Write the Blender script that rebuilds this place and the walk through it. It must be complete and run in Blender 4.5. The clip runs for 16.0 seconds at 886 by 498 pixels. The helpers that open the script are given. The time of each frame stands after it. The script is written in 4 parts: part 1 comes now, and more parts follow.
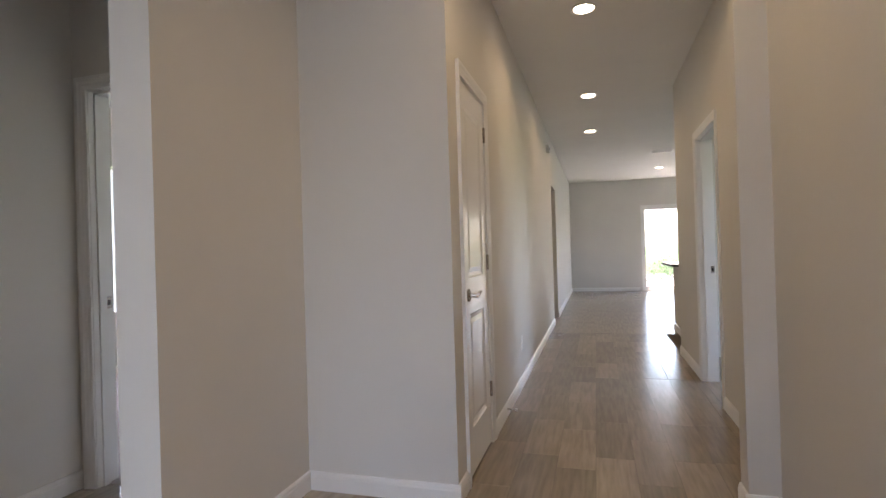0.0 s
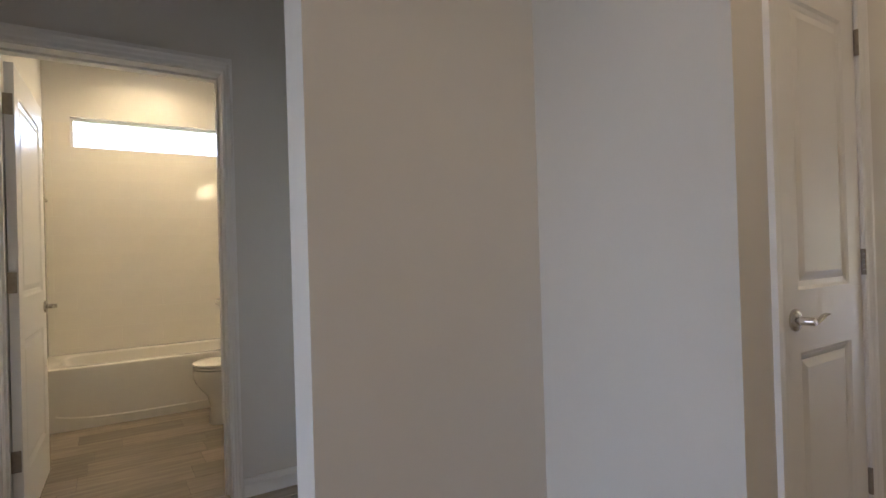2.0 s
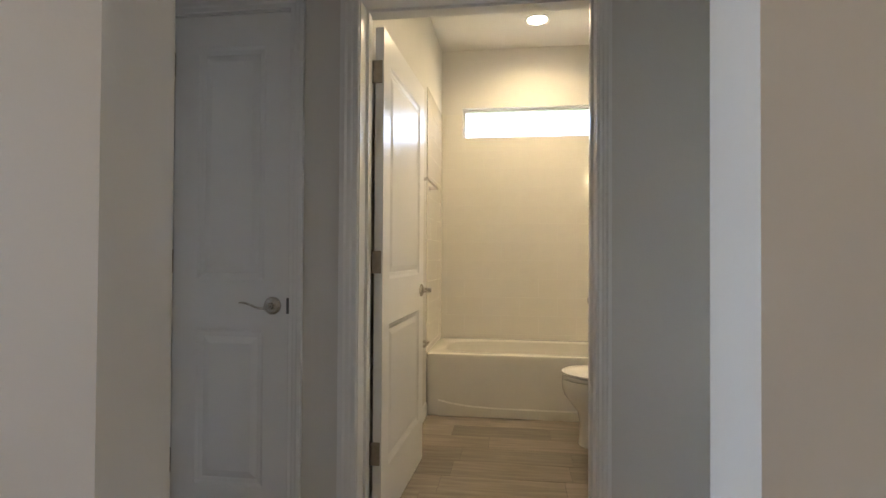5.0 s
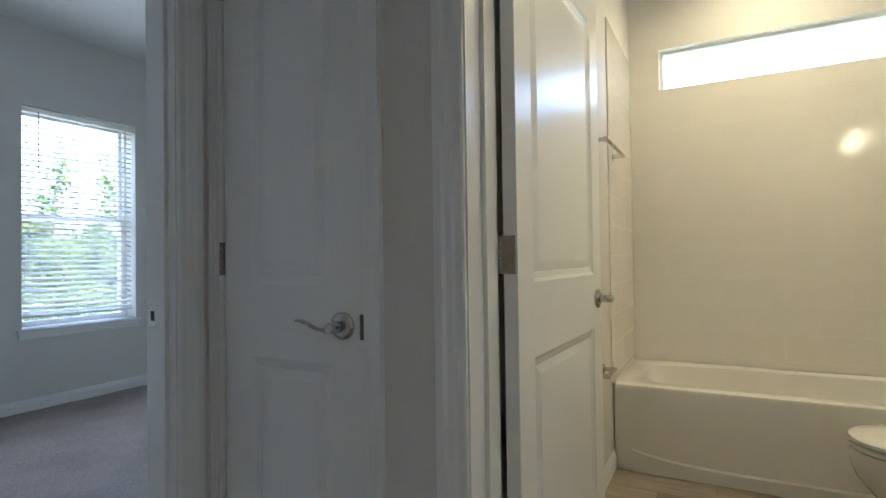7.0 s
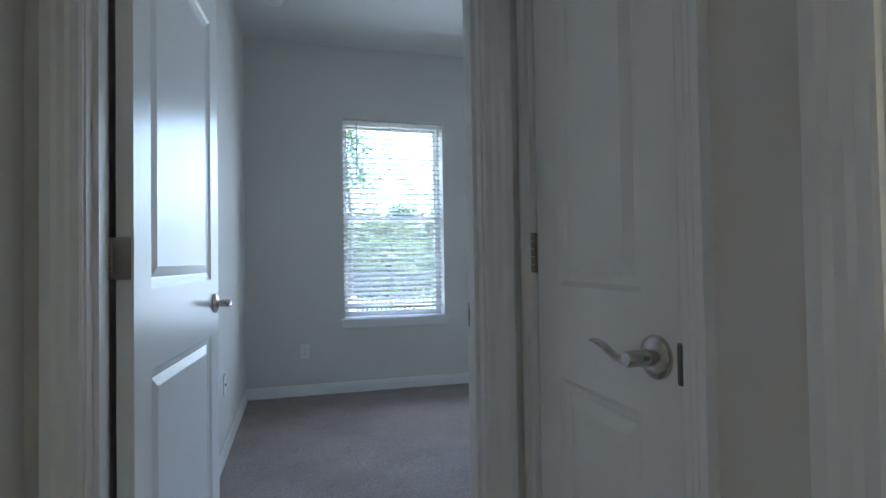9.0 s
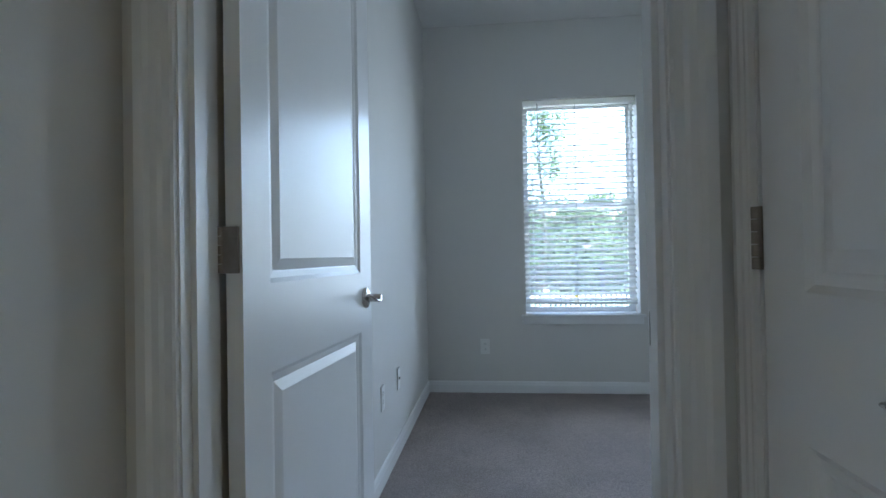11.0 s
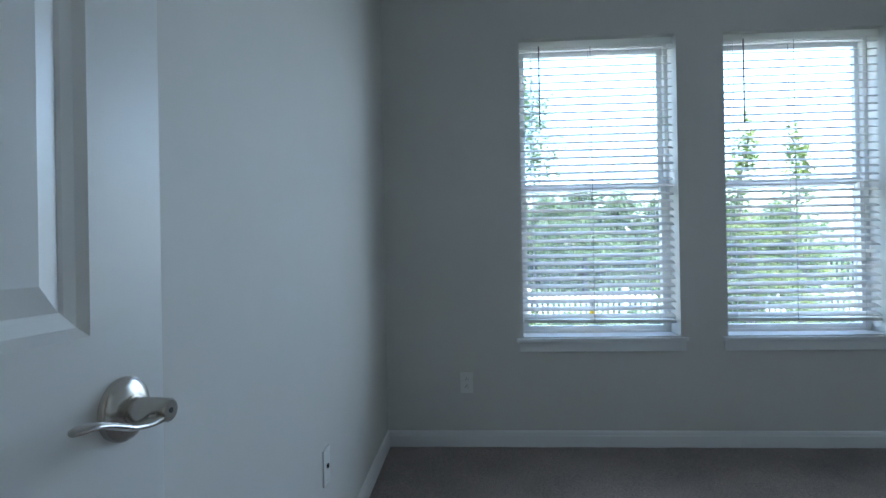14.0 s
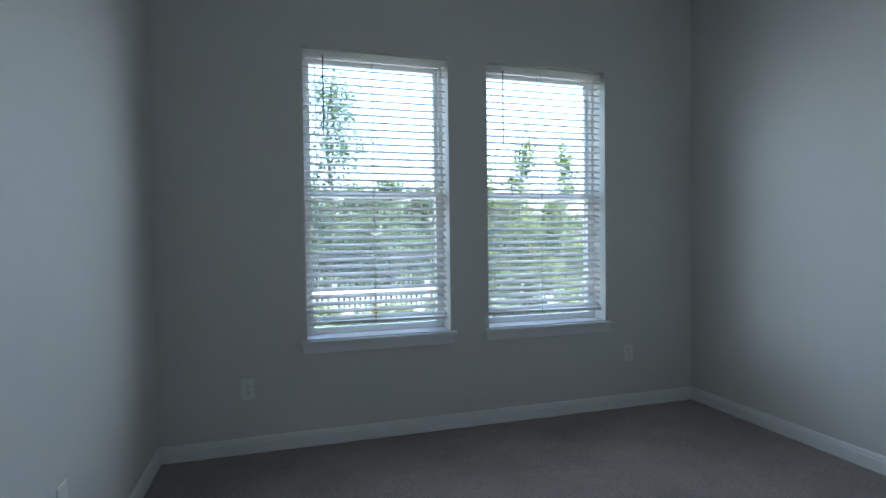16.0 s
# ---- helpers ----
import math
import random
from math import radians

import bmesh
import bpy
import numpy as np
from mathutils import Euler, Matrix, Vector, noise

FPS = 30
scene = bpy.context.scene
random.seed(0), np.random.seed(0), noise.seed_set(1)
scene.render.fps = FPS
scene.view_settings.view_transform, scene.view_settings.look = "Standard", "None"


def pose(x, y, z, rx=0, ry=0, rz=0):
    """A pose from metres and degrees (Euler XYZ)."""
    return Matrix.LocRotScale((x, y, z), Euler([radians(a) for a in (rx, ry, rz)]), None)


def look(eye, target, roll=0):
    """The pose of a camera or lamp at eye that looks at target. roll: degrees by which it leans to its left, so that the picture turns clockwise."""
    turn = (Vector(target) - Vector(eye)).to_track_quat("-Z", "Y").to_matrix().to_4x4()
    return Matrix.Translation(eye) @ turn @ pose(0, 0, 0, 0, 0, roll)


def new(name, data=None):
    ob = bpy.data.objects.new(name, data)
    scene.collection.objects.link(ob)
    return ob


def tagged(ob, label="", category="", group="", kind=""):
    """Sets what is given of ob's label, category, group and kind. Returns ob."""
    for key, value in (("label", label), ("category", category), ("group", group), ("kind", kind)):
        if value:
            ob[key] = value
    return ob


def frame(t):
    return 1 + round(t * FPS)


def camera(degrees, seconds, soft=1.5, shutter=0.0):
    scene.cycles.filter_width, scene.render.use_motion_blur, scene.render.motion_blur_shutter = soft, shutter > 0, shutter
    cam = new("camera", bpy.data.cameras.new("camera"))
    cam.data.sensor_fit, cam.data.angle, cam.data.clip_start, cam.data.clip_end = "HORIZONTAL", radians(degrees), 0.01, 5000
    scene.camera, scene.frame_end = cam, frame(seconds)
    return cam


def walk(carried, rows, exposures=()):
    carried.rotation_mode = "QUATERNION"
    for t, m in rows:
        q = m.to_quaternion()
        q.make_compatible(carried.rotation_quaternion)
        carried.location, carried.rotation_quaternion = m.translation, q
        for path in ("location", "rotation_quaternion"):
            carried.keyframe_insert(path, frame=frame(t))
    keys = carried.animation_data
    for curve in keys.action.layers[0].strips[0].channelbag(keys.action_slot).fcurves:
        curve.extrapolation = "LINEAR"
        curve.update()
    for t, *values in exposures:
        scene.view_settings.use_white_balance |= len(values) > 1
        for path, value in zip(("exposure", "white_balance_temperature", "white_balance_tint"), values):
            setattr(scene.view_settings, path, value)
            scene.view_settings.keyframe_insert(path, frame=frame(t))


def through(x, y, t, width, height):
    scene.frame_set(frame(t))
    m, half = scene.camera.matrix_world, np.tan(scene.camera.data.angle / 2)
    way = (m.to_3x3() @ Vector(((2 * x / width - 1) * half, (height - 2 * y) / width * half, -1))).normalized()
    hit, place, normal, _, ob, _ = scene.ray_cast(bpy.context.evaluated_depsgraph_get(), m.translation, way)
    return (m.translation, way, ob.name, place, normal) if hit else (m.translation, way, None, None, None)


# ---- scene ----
cam = camera(80.2, 16.0)
PATH = [
    (0, (2.573, 0.249, 1.157), (2.015, 2.17, 1.166), -1.7),
    (0.4, (2.618, 0.423, 1.153), (1.878, 2.281, 1.171), -2.0),
    (0.5, (2.628, 0.477, 1.151), (1.788, 2.293, 1.175), -2.1),
    (1, (2.71, 0.59, 1.150), (1.547, 2.217, 1.168), -1.5),
    (1.5, (2.67, 0.945, 1.108), (1.262, 2.365, 1.16), -1.0),
    (2, (2.696, 1.150, 1.162), (1.012, 2.229, 1.173), -1.7),
    (2.5, (2.668, 1.233, 1.145), (0.777, 1.883, 1.179), -1.1),
    (3, (2.572, 1.263, 1.134), (0.592, 1.545, 1.173), -0.4),
    (3.5, (2.442, 1.274, 1.142), (0.443, 1.316, 1.182), 0.2),
    (4, (2.273, 1.325, 1.127), (0.276, 1.214, 1.16), 0.5),
    (4.2, (2.197, 1.331, 1.12), (0.204, 1.165, 1.15), 0.5),
    (6.3, (1.278, 1.368, 1.094), (-0.657, 0.866, 1.117), -0.5),
    (6.5, (1.183, 1.349, 1.087), (-0.72, 0.735, 1.108), -0.5),
    (7, (0.992, 1.259, 1.08), (-0.773, 0.318, 1.113), -0.8),
    (7.5, (0.84, 1.219, 1.082), (-0.725, -0.026, 1.12), -0.8),
    (8, (0.717, 1.218, 1.088), (-0.491, -0.375, 1.128), -0.6),
    (8.5, (0.619, 1.181, 1.065), (-0.287, -0.602, 1.106), -0.8),
    (9, (0.517, 1.139, 1.072), (-0.011, -0.789, 1.113), -0.9),
    (9.5, (0.429, 1.133, 1.072), (0.24, -0.858, 1.113), -1.0),
    (10, (0.373, 1.107, 1.064), (0.442, -0.891, 1.104), -1.0),
    (10.2, (0.372, 1.062, 1.062), (0.495, -0.934, 1.099), -1.0),
    (12.3, (0.395, 0.283, 1.086), (0.624, -1.704, 1.096), -1.0),
    (12.5, (0.42, 0.17, 1.087), (0.642, -1.817, 1.1), -1.1),
    (13, (0.449, -0.023, 1.093), (0.642, -2.014, 1.101), -1.1),
    (13.5, (0.44, -0.2, 1.092), (0.608, -2.193, 1.098), -1.1),
    (14, (0.436, -0.315, 1.093), (0.546, -2.312, 1.097), -1.0),
    (14.5, (0.438, -0.349, 1.098), (0.369, -2.348, 1.098), -0.8),
    (15, (0.397, -0.319, 1.106), (0.156, -2.304, 1.098), -0.8),
    (15.5, (0.342, -0.257, 1.121), (-0.068, -2.215, 1.104), -0.8),
    (16, (0.279, -0.193, 1.176), (-0.302, -2.106, 1.129), -0.7),
]
walk(cam, [(t, look(eye, target, roll)) for t, eye, target, roll in PATH],
     [(0, 3.72, 6780, 21), (1, 3.64, 6650, 20), (2.4, 3.62, 6350, 19), (3.2, 3.66, 6550, 19), (4.2, 3.78, 6550, 18), (6.3, 3.78, 6000, 11), (7, 3.72, 5720, 9), (8.5, 3.64, 5580, 8),
      (10, 3.72, 5600, 8), (12.5, 3.42, 5560, 4), (14, 3.20, 5600, 4), (16, 2.90, 5820, 5)])

# ---- world, sun, exposure ----
world = bpy.data.worlds.new("overcast_sky")
scene.world = world
world.use_nodes = True
wn = world.node_tree.nodes
sky = wn.new("ShaderNodeTexSky")
sky.sky_type = 'NISHITA'
sky.sun_disc = False
sky.sun_elevation = radians(74)
sky.sun_rotation = radians(319)
sky.dust_density = 2.5
sky.air_density = 1.0
sky.ozone_density = 0.5
world.node_tree.links.new(sky.outputs[0], wn["Background"].inputs[0])
wn["Background"].inputs[1].default_value = 0.15

sun_data = bpy.data.lights.new("sun", 'SUN')
sun_data.energy = 2.6
sun_data.angle = radians(8)
sun_data.color = (1.0, 0.95, 0.88)
sun = new("sun", sun_data)
sun.matrix_world = look((-6, 7, 28), (0, 0, 0))

WARM = (1.0, 0.72, 0.36)


def lamp_disc(name, x, y, z, watts, size=0.13, color=WARM, spread=150):
    d = bpy.data.lights.new(name, 'AREA')
    d.shape, d.size, d.energy, d.color, d.spread = 'DISK', size, watts, color, radians(spread)
    ob = new(name, d)
    ob.matrix_world = pose(x, y, z)
    return ob


# added fill lamps standing in for daylight at bedroom windows, entry and unseen side openings
def fill_lamp(name, eye, target, sx, sy, watts, spread=180, color=(0.80, 0.90, 1.0)):
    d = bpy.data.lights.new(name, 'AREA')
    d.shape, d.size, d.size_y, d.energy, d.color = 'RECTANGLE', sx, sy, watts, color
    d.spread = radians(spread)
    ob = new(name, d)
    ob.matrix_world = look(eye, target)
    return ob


# two unseen lamps low at either side, added to brighten the bedroom
fill_lamp("bedroom_side_fill", (5.2, -8.6, 2.3), (-0.8, -3.3, 1.5), 5.0, 3.4, 20)
fill_lamp("bedroom_side_fill", (-8.8, -8.2, 2.3), (-0.8, -3.3, 1.5), 5.0, 3.4, 15)
# one lamp added on the room side of each blind, in place of window light
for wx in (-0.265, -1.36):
    fill_lamp("bedroom_window_fill", (wx, -3.255, 1.43), (wx, 0, 1.43), 0.80, 1.55, 0.78, 140)
# bluish lamp added outside the unseen entry to brighten south-facing foyer walls
fill_lamp("entry_fill_lamp", (2.2, -3.2, 1.2), (2.1, 0, 1.0), 0.9, 2.0, 0.6, 90, (0.62, 0.76, 1.0))
# lamps added in two invented east openings to light the great room
fill_lamp("great_room_fill_lamp", (7.49, 9.4, 1.4), (2, 9.4, 1.1), 0.95, 1.1, 0.45)
fill_lamp("great_room_fill_lamp", (7.49, 12.4, 1.4), (2, 12.4, 1.1), 0.95, 1.1, 0.45)
# lamps added at unseen openings to brighten the side room and second bedroom
fill_lamp("side_room_fill_lamp", (5.59, 4.5, 1.4), (3, 4.5, 1.1), 1.9, 1.5, 0.2)
fill_lamp("second_bedroom_fill_lamp", (-2.52, 3.9, 1.4), (0, 3.7, 1.1), 1.9, 1.5, 0.6)
CEIL = 2.85
# 0.40 is an unseen downlight, added to warm the foyer walls
LIGHT_Y = (0.40, 2.3, 4.12, 6.36, 8.25)
for ly in LIGHT_Y:
    lamp_disc("downlight_lamp", 2.54, ly, CEIL - 0.012, 0.30 if ly > 1 else 0.31)
lamp_disc("bath_downlight_lamp", -2.02, 1.52, CEIL - 0.012, 0.78, color=(1.0, 0.79, 0.44))


# ---- materials ----
def material(name, color, rough=0.5, metal=0.0, vary=0.05, scale=6.0, bump=0.0, bump_scale=180.0, gloss_vary=0.06, spec=0.5,
             rand=0.0):
    m = bpy.data.materials.new(name)
    m.use_nodes = True
    nt = m.node_tree
    b = nt.nodes["Principled BSDF"]
    b.inputs["Metallic"].default_value = metal
    b.inputs["Specular IOR Level"].default_value = spec
    co = nt.nodes.new("ShaderNodeTexCoord")
    n1 = nt.nodes.new("ShaderNodeTexNoise")
    n1.inputs["Scale"].default_value = scale
    n1.inputs["Detail"].default_value = 5
    n1.inputs["Roughness"].default_value = 0.62
    nt.links.new(co.outputs["Object"], n1.inputs["Vector"])
    ramp = nt.nodes.new("ShaderNodeMapRange")
    ramp.inputs["From Min"].default_value, ramp.inputs["From Max"].default_value = 0.3, 0.7
    ramp.inputs["To Min"].default_value, ramp.inputs["To Max"].default_value = 1 - vary, 1 + vary
    nt.links.new(n1.outputs["Fac"], ramp.inputs["Value"])
    mul = nt.nodes.new("ShaderNodeVectorMath")
    mul.operation = 'SCALE'
    mul.inputs[0].default_value = color
    nt.links.new(ramp.outputs[0], mul.inputs["Scale"])
    out = mul.outputs[0]
    if rand:
        info = nt.nodes.new("ShaderNodeObjectInfo")
        r2 = nt.nodes.new("ShaderNodeMapRange")
        r2.inputs["To Min"].default_value, r2.inputs["To Max"].default_value = 1 - rand, 1 + rand
        nt.links.new(info.outputs["Random"], r2.inputs["Value"])
        mul2 = nt.nodes.new("ShaderNodeVectorMath")
        mul2.operation = 'SCALE'
        nt.links.new(out, mul2.inputs[0])
        nt.links.new(r2.outputs[0], mul2.inputs["Scale"])
        out = mul2.outputs[0]
    nt.links.new(out, b.inputs["Base Color"])
    rr = nt.nodes.new("ShaderNodeMapRange")
    rr.inputs["To Min"].default_value, rr.inputs["To Max"].default_value = max(0.02, rough - gloss_vary), min(1, rough + gloss_vary)
    nt.links.new(n1.outputs["Fac"], rr.inputs["Value"])
    nt.links.new(rr.outputs[0], b.inputs["Roughness"])
    if bump:
        n2 = nt.nodes.new("ShaderNodeTexNoise")
        n2.inputs["Scale"].default_value = bump_scale
        n2.inputs["Detail"].default_value = 3
        nt.links.new(co.outputs["Object"], n2.inputs["Vector"])
        bp = nt.nodes.new("ShaderNodeBump")
        bp.inputs["Strength"].default_value = bump
        bp.inputs["Distance"].default_value = 0.004
        nt.links.new(n2.outputs["Fac"], bp.inputs["Height"])
        nt.links.new(bp.outputs[0], b.inputs["Normal"])
    return m


def plank_material():
    """Wood-look porcelain: long grain along y, each plank its own shade."""
    m = material("wood_look_tile", (0.315, 0.270, 0.224), 0.21, vary=0.05, scale=3.0, rand=0.20, gloss_vary=0.01)
    nt = m.node_tree
    b = nt.nodes["Principled BSDF"]
    co = nt.nodes.new("ShaderNodeTexCoord")
    info = nt.nodes.new("ShaderNodeObjectInfo")
    geo = nt.nodes.new("ShaderNodeNewGeometry")
    add = nt.nodes.new("ShaderNodeVectorMath")
    add.operation = 'ADD'
    sc = nt.nodes.new("ShaderNodeVectorMath")
    sc.operation = 'SCALE'
    sc.inputs[0].default_value = (31.0, 17.0, 5.0)
    nt.links.new(info.outputs["Random"], sc.inputs["Scale"])
    nt.links.new(geo.outputs["Position"], add.inputs[0])
    nt.links.new(sc.outputs[0], add.inputs[1])
    mp = nt.nodes.new("ShaderNodeMapping")
    mp.inputs["Scale"].default_value = (26.0, 2.2, 10.0)
    nt.links.new(add.outputs[0], mp.inputs["Vector"])
    n = nt.nodes.new("ShaderNodeTexNoise")
    n.inputs["Scale"].default_value = 1.6
    n.inputs["Detail"].default_value = 7
    n.inputs["Distortion"].default_value = 0.15
    nt.links.new(mp.outputs[0], n.inputs["Vector"])
    mix = nt.nodes.new("ShaderNodeMix")
    mix.data_type = 'RGBA'
    mix.blend_type = 'MULTIPLY'
    mix.inputs["Factor"].default_value = 0.38
    old = b.inputs["Base Color"].links[0].from_socket
    rmp = nt.nodes.new("ShaderNodeValToRGB")
    rmp.color_ramp.elements[0].position, rmp.color_ramp.elements[0].color = 0.32, (0.55, 0.52, 0.48, 1)
    rmp.color_ramp.elements[1].position, rmp.color_ramp.elements[1].color = 0.66, (1.25, 1.22, 1.18, 1)
    nt.links.new(n.outputs["Fac"], rmp.inputs[0])
    nt.links.new(old, mix.inputs["A"])
    nt.links.new(rmp.outputs[0], mix.inputs["B"])
    nt.links.new(mix.outputs["Result"], b.inputs["Base Color"])
    bp = nt.nodes.new("ShaderNodeBump")
    bp.inputs["Strength"].default_value = 0.15
    bp.inputs["Distance"].default_value = 0.002
    nt.links.new(n.outputs["Fac"], bp.inputs["Height"])
    nt.links.new(bp.outputs[0], b.inputs["Normal"])
    return m


def carpet_material():
    m = material("carpet_pile", (0.46, 0.40, 0.375), 0.95, vary=0.14, scale=2.2, bump=1.0, bump_scale=330.0, spec=0.1)
    nt = m.node_tree
    bp = [n for n in nt.nodes if n.type == 'BUMP'][0]
    bp.inputs["Distance"].default_value = 0.012
    b = nt.nodes["Principled BSDF"]
    fleck = nt.nodes.new("ShaderNodeTexNoise")
    fleck.inputs["Scale"].default_value = 210.0
    co = nt.nodes.new("ShaderNodeTexCoord")
    nt.links.new(co.outputs["Object"], fleck.inputs["Vector"])
    rmp = nt.nodes.new("ShaderNodeMapRange")
    rmp.inputs["From Min"].default_value, rmp.inputs["From Max"].default_value = 0.35, 0.65
    rmp.inputs["To Min"].default_value, rmp.inputs["To Max"].default_value = 0.72, 1.28
    nt.links.new(fleck.outputs["Fac"], rmp.inputs["Value"])
    sc = nt.nodes.new("ShaderNodeVectorMath")
    sc.operation = 'SCALE'
    old = b.inputs["Base Color"].links[0].from_socket
    nt.links.new(old, sc.inputs[0])
    nt.links.new(rmp.outputs[0], sc.inputs["Scale"])
    nt.links.new(sc.outputs[0], b.inputs["Base Color"])
    return m


def glass_material(name, rough=0.0, tint=(0.97, 0.985, 0.98)):
    m = bpy.data.materials.new(name)
    m.use_nodes = True
    b = m.node_tree.nodes["Principled BSDF"]
    b.inputs["Base Color"].default_value = (*tint, 1)
    b.inputs["Transmission Weight"].default_value = 1.0
    b.inputs["Roughness"].default_value = rough
    b.inputs["IOR"].default_value = 1.1
    return m


def glow_material(name, color, strength):
    m = bpy.data.materials.new(name)
    m.use_nodes = True
    b = m.node_tree.nodes["Principled BSDF"]
    b.inputs["Base Color"].default_value = (0.9, 0.9, 0.9, 1)
    b.inputs["Emission Color"].default_value = (*color, 1)
    b.inputs["Emission Strength"].default_value = strength
    return m


PAINT = material("greige_wall_paint", (0.68, 0.665, 0.63), 0.62, vary=0.025, scale=1.3, bump=0.10, bump_scale=95.0, spec=0.35)
CEILING = material("ceiling_paint", (0.78, 0.77, 0.74), 0.85, vary=0.02, scale=2.0, bump=0.35, bump_scale=70.0, spec=0.2)
TRIM = material("white_trim_paint", (0.80, 0.80, 0.79), 0.33, vary=0.02, scale=3.0, bump=0.03, bump_scale=60.0)
DOOR = material("white_door_paint", (0.80, 0.80, 0.79), 0.29, vary=0.012, scale=2.0, bump=0.02, bump_scale=30.0, gloss_vary=0.02)
PLANK = plank_material()
GROUT = material("grey_grout", (0.19, 0.165, 0.14), 0.95, vary=0.1, scale=30.0, bump=0.2, spec=0.05)
CARPET = carpet_material()
NICKEL = material("satin_nickel", (0.56, 0.53, 0.49), 0.26, metal=1.0, vary=0.04, scale=40.0)
CHROME = material("chrome", (0.78, 0.78, 0.78), 0.10, metal=1.0, vary=0.02, scale=30.0)
BRONZE = material("worn_hinge_metal", (0.31, 0.275, 0.24), 0.40, metal=1.0, vary=0.12, scale=60.0)
DARK = material("dark_slot", (0.02, 0.02, 0.02), 0.6, vary=0.05)
PORCELAIN = material("glazed_porcelain", (0.78, 0.76, 0.71), 0.08, vary=0.015, scale=2.0)
ACRYLIC = material("tub_acrylic", (0.76, 0.74, 0.69), 0.16, vary=0.015, scale=2.0)
TILE = material("glazed_wall_tile", (0.74, 0.715, 0.66), 0.08, vary=0.015, scale=5.0, rand=0.006, bump=0.03, bump_scale=14.0)
TILE_GROUT = material("tile_grout", (0.76, 0.74, 0.69), 0.6, vary=0.05, scale=40.0)
VINYL = material("window_vinyl", (0.80, 0.80, 0.79), 0.35, vary=0.015, scale=4.0)
CORD = material("blind_cord", (0.25, 0.26, 0.27), 0.8, vary=0.05, scale=50.0)
WAND = material("wand_plastic", (0.10, 0.10, 0.10), 0.3, vary=0.05, scale=20.0)
PLASTIC = material("white_plastic", (0.80, 0.80, 0.77), 0.3, vary=0.015, scale=10.0)
CABINET = material("cabinet_white", (0.76, 0.75, 0.72), 0.35, vary=0.02, scale=4.0)
COUNTER = material("cultured_marble", (0.78, 0.77, 0.73), 0.15, vary=0.05, scale=5.0)
GRANITE = material("dark_granite", (0.09, 0.08, 0.07), 0.12, vary=0.5, scale=60.0)
GLASS = glass_material("window_glass")
LENS = glow_material("lamp_lens", (1.0, 0.86, 0.66), 2.5)
GRASS = material("lawn_grass", (0.06, 0.088, 0.036), 0.9, vary=0.35, scale=1.4, bump=0.8, bump_scale=40.0, spec=0.1)
CONCRETE = material("concrete_path", (0.42, 0.41, 0.38), 0.9, vary=0.12, scale=3.0, bump=0.3, bump_scale=120.0)


def thin_material(name, color, through, rough=0.6, vary=0.35, scale=1.6, spec=0.2):
    """Thin stuff that also lets light through: leaves, vinyl slats, paper."""
    m = material(name, color, rough, vary=vary, scale=scale, spec=spec)
    nt = m.node_tree
    b = nt.nodes["Principled BSDF"]
    tr = nt.nodes.new("ShaderNodeBsdfTranslucent")
    nt.links.new(b.inputs["Base Color"].links[0].from_socket, tr.inputs["Color"])
    mx = nt.nodes.new("ShaderNodeMixShader")
    mx.inputs[0].default_value = through
    nt.links.new(b.outputs[0], mx.inputs[1])
    nt.links.new(tr.outputs[0], mx.inputs[2])
    nt.links.new(mx.outputs[0], nt.nodes["Material Output"].inputs["Surface"])
    return m


def screen_material():
    """Fine insect mesh: most light passes, the threads scatter the rest."""
    m = bpy.data.materials.new("insect_mesh")
    m.use_nodes = True
    nt = m.node_tree
    clear = nt.nodes.new("ShaderNodeBsdfTransparent")
    thread = nt.nodes.new("ShaderNodeBsdfTranslucent")
    thread.inputs["Color"].default_value = (0.55, 0.57, 0.58, 1)
    weave = nt.nodes.new("ShaderNodeTexNoise")
    weave.inputs["Scale"].default_value = 3.0
    amount = nt.nodes.new("ShaderNodeMapRange")
    amount.inputs["To Min"].default_value, amount.inputs["To Max"].default_value = 0.06, 0.11
    mix = nt.nodes.new("ShaderNodeMixShader")
    nt.links.new(weave.outputs["Fac"], amount.inputs["Value"])
    nt.links.new(amount.outputs[0], mix.inputs[0])
    nt.links.new(clear.outputs[0], mix.inputs[1])
    nt.links.new(thread.outputs[0], mix.inputs[2])
    nt.links.new(mix.outputs[0], nt.nodes["Material Output"].inputs["Surface"])
    return m


MESH = screen_material()
LEAF_Y = thin_material("yellow_green_leaves", (0.16, 0.205, 0.07), 0.5)
LEAF_G = thin_material("dark_green_leaves", (0.105, 0.15, 0.075), 0.5)
SLAT = thin_material("faux_wood_slat", (0.82, 0.82, 0.81), 0.45, 0.38, 0.015, 5.0, 0.5)
VALANCE = thin_material("faux_wood_valance", (0.84, 0.84, 0.83), 0.70, 0.38, 0.015, 5.0, 0.5)
YELLOW = thin_material("yellow_paper", (0.85, 0.66, 0.04), 0.5, 0.5, 0.06, 9.0, 0.3)
BARK = material("tree_bark", (0.16, 0.13, 0.10), 0.9, vary=0.25, scale=14.0, bump=0.6, bump_scale=40.0)
FENCE = material("fence_white_vinyl", (0.80, 0.80, 0.80), 0.45, vary=0.03, scale=4.0)
FENCE_DARK = material("fence_black_metal", (0.03, 0.03, 0.035), 0.45, vary=0.1, scale=12.0)
STUCCO = material("pale_stucco", (0.55, 0.52, 0.47), 0.9, vary=0.06, scale=2.0, bump=0.3, bump_scale=60.0)
CABLE = material("utility_cable", (0.04, 0.04, 0.045), 0.7, vary=0.05)


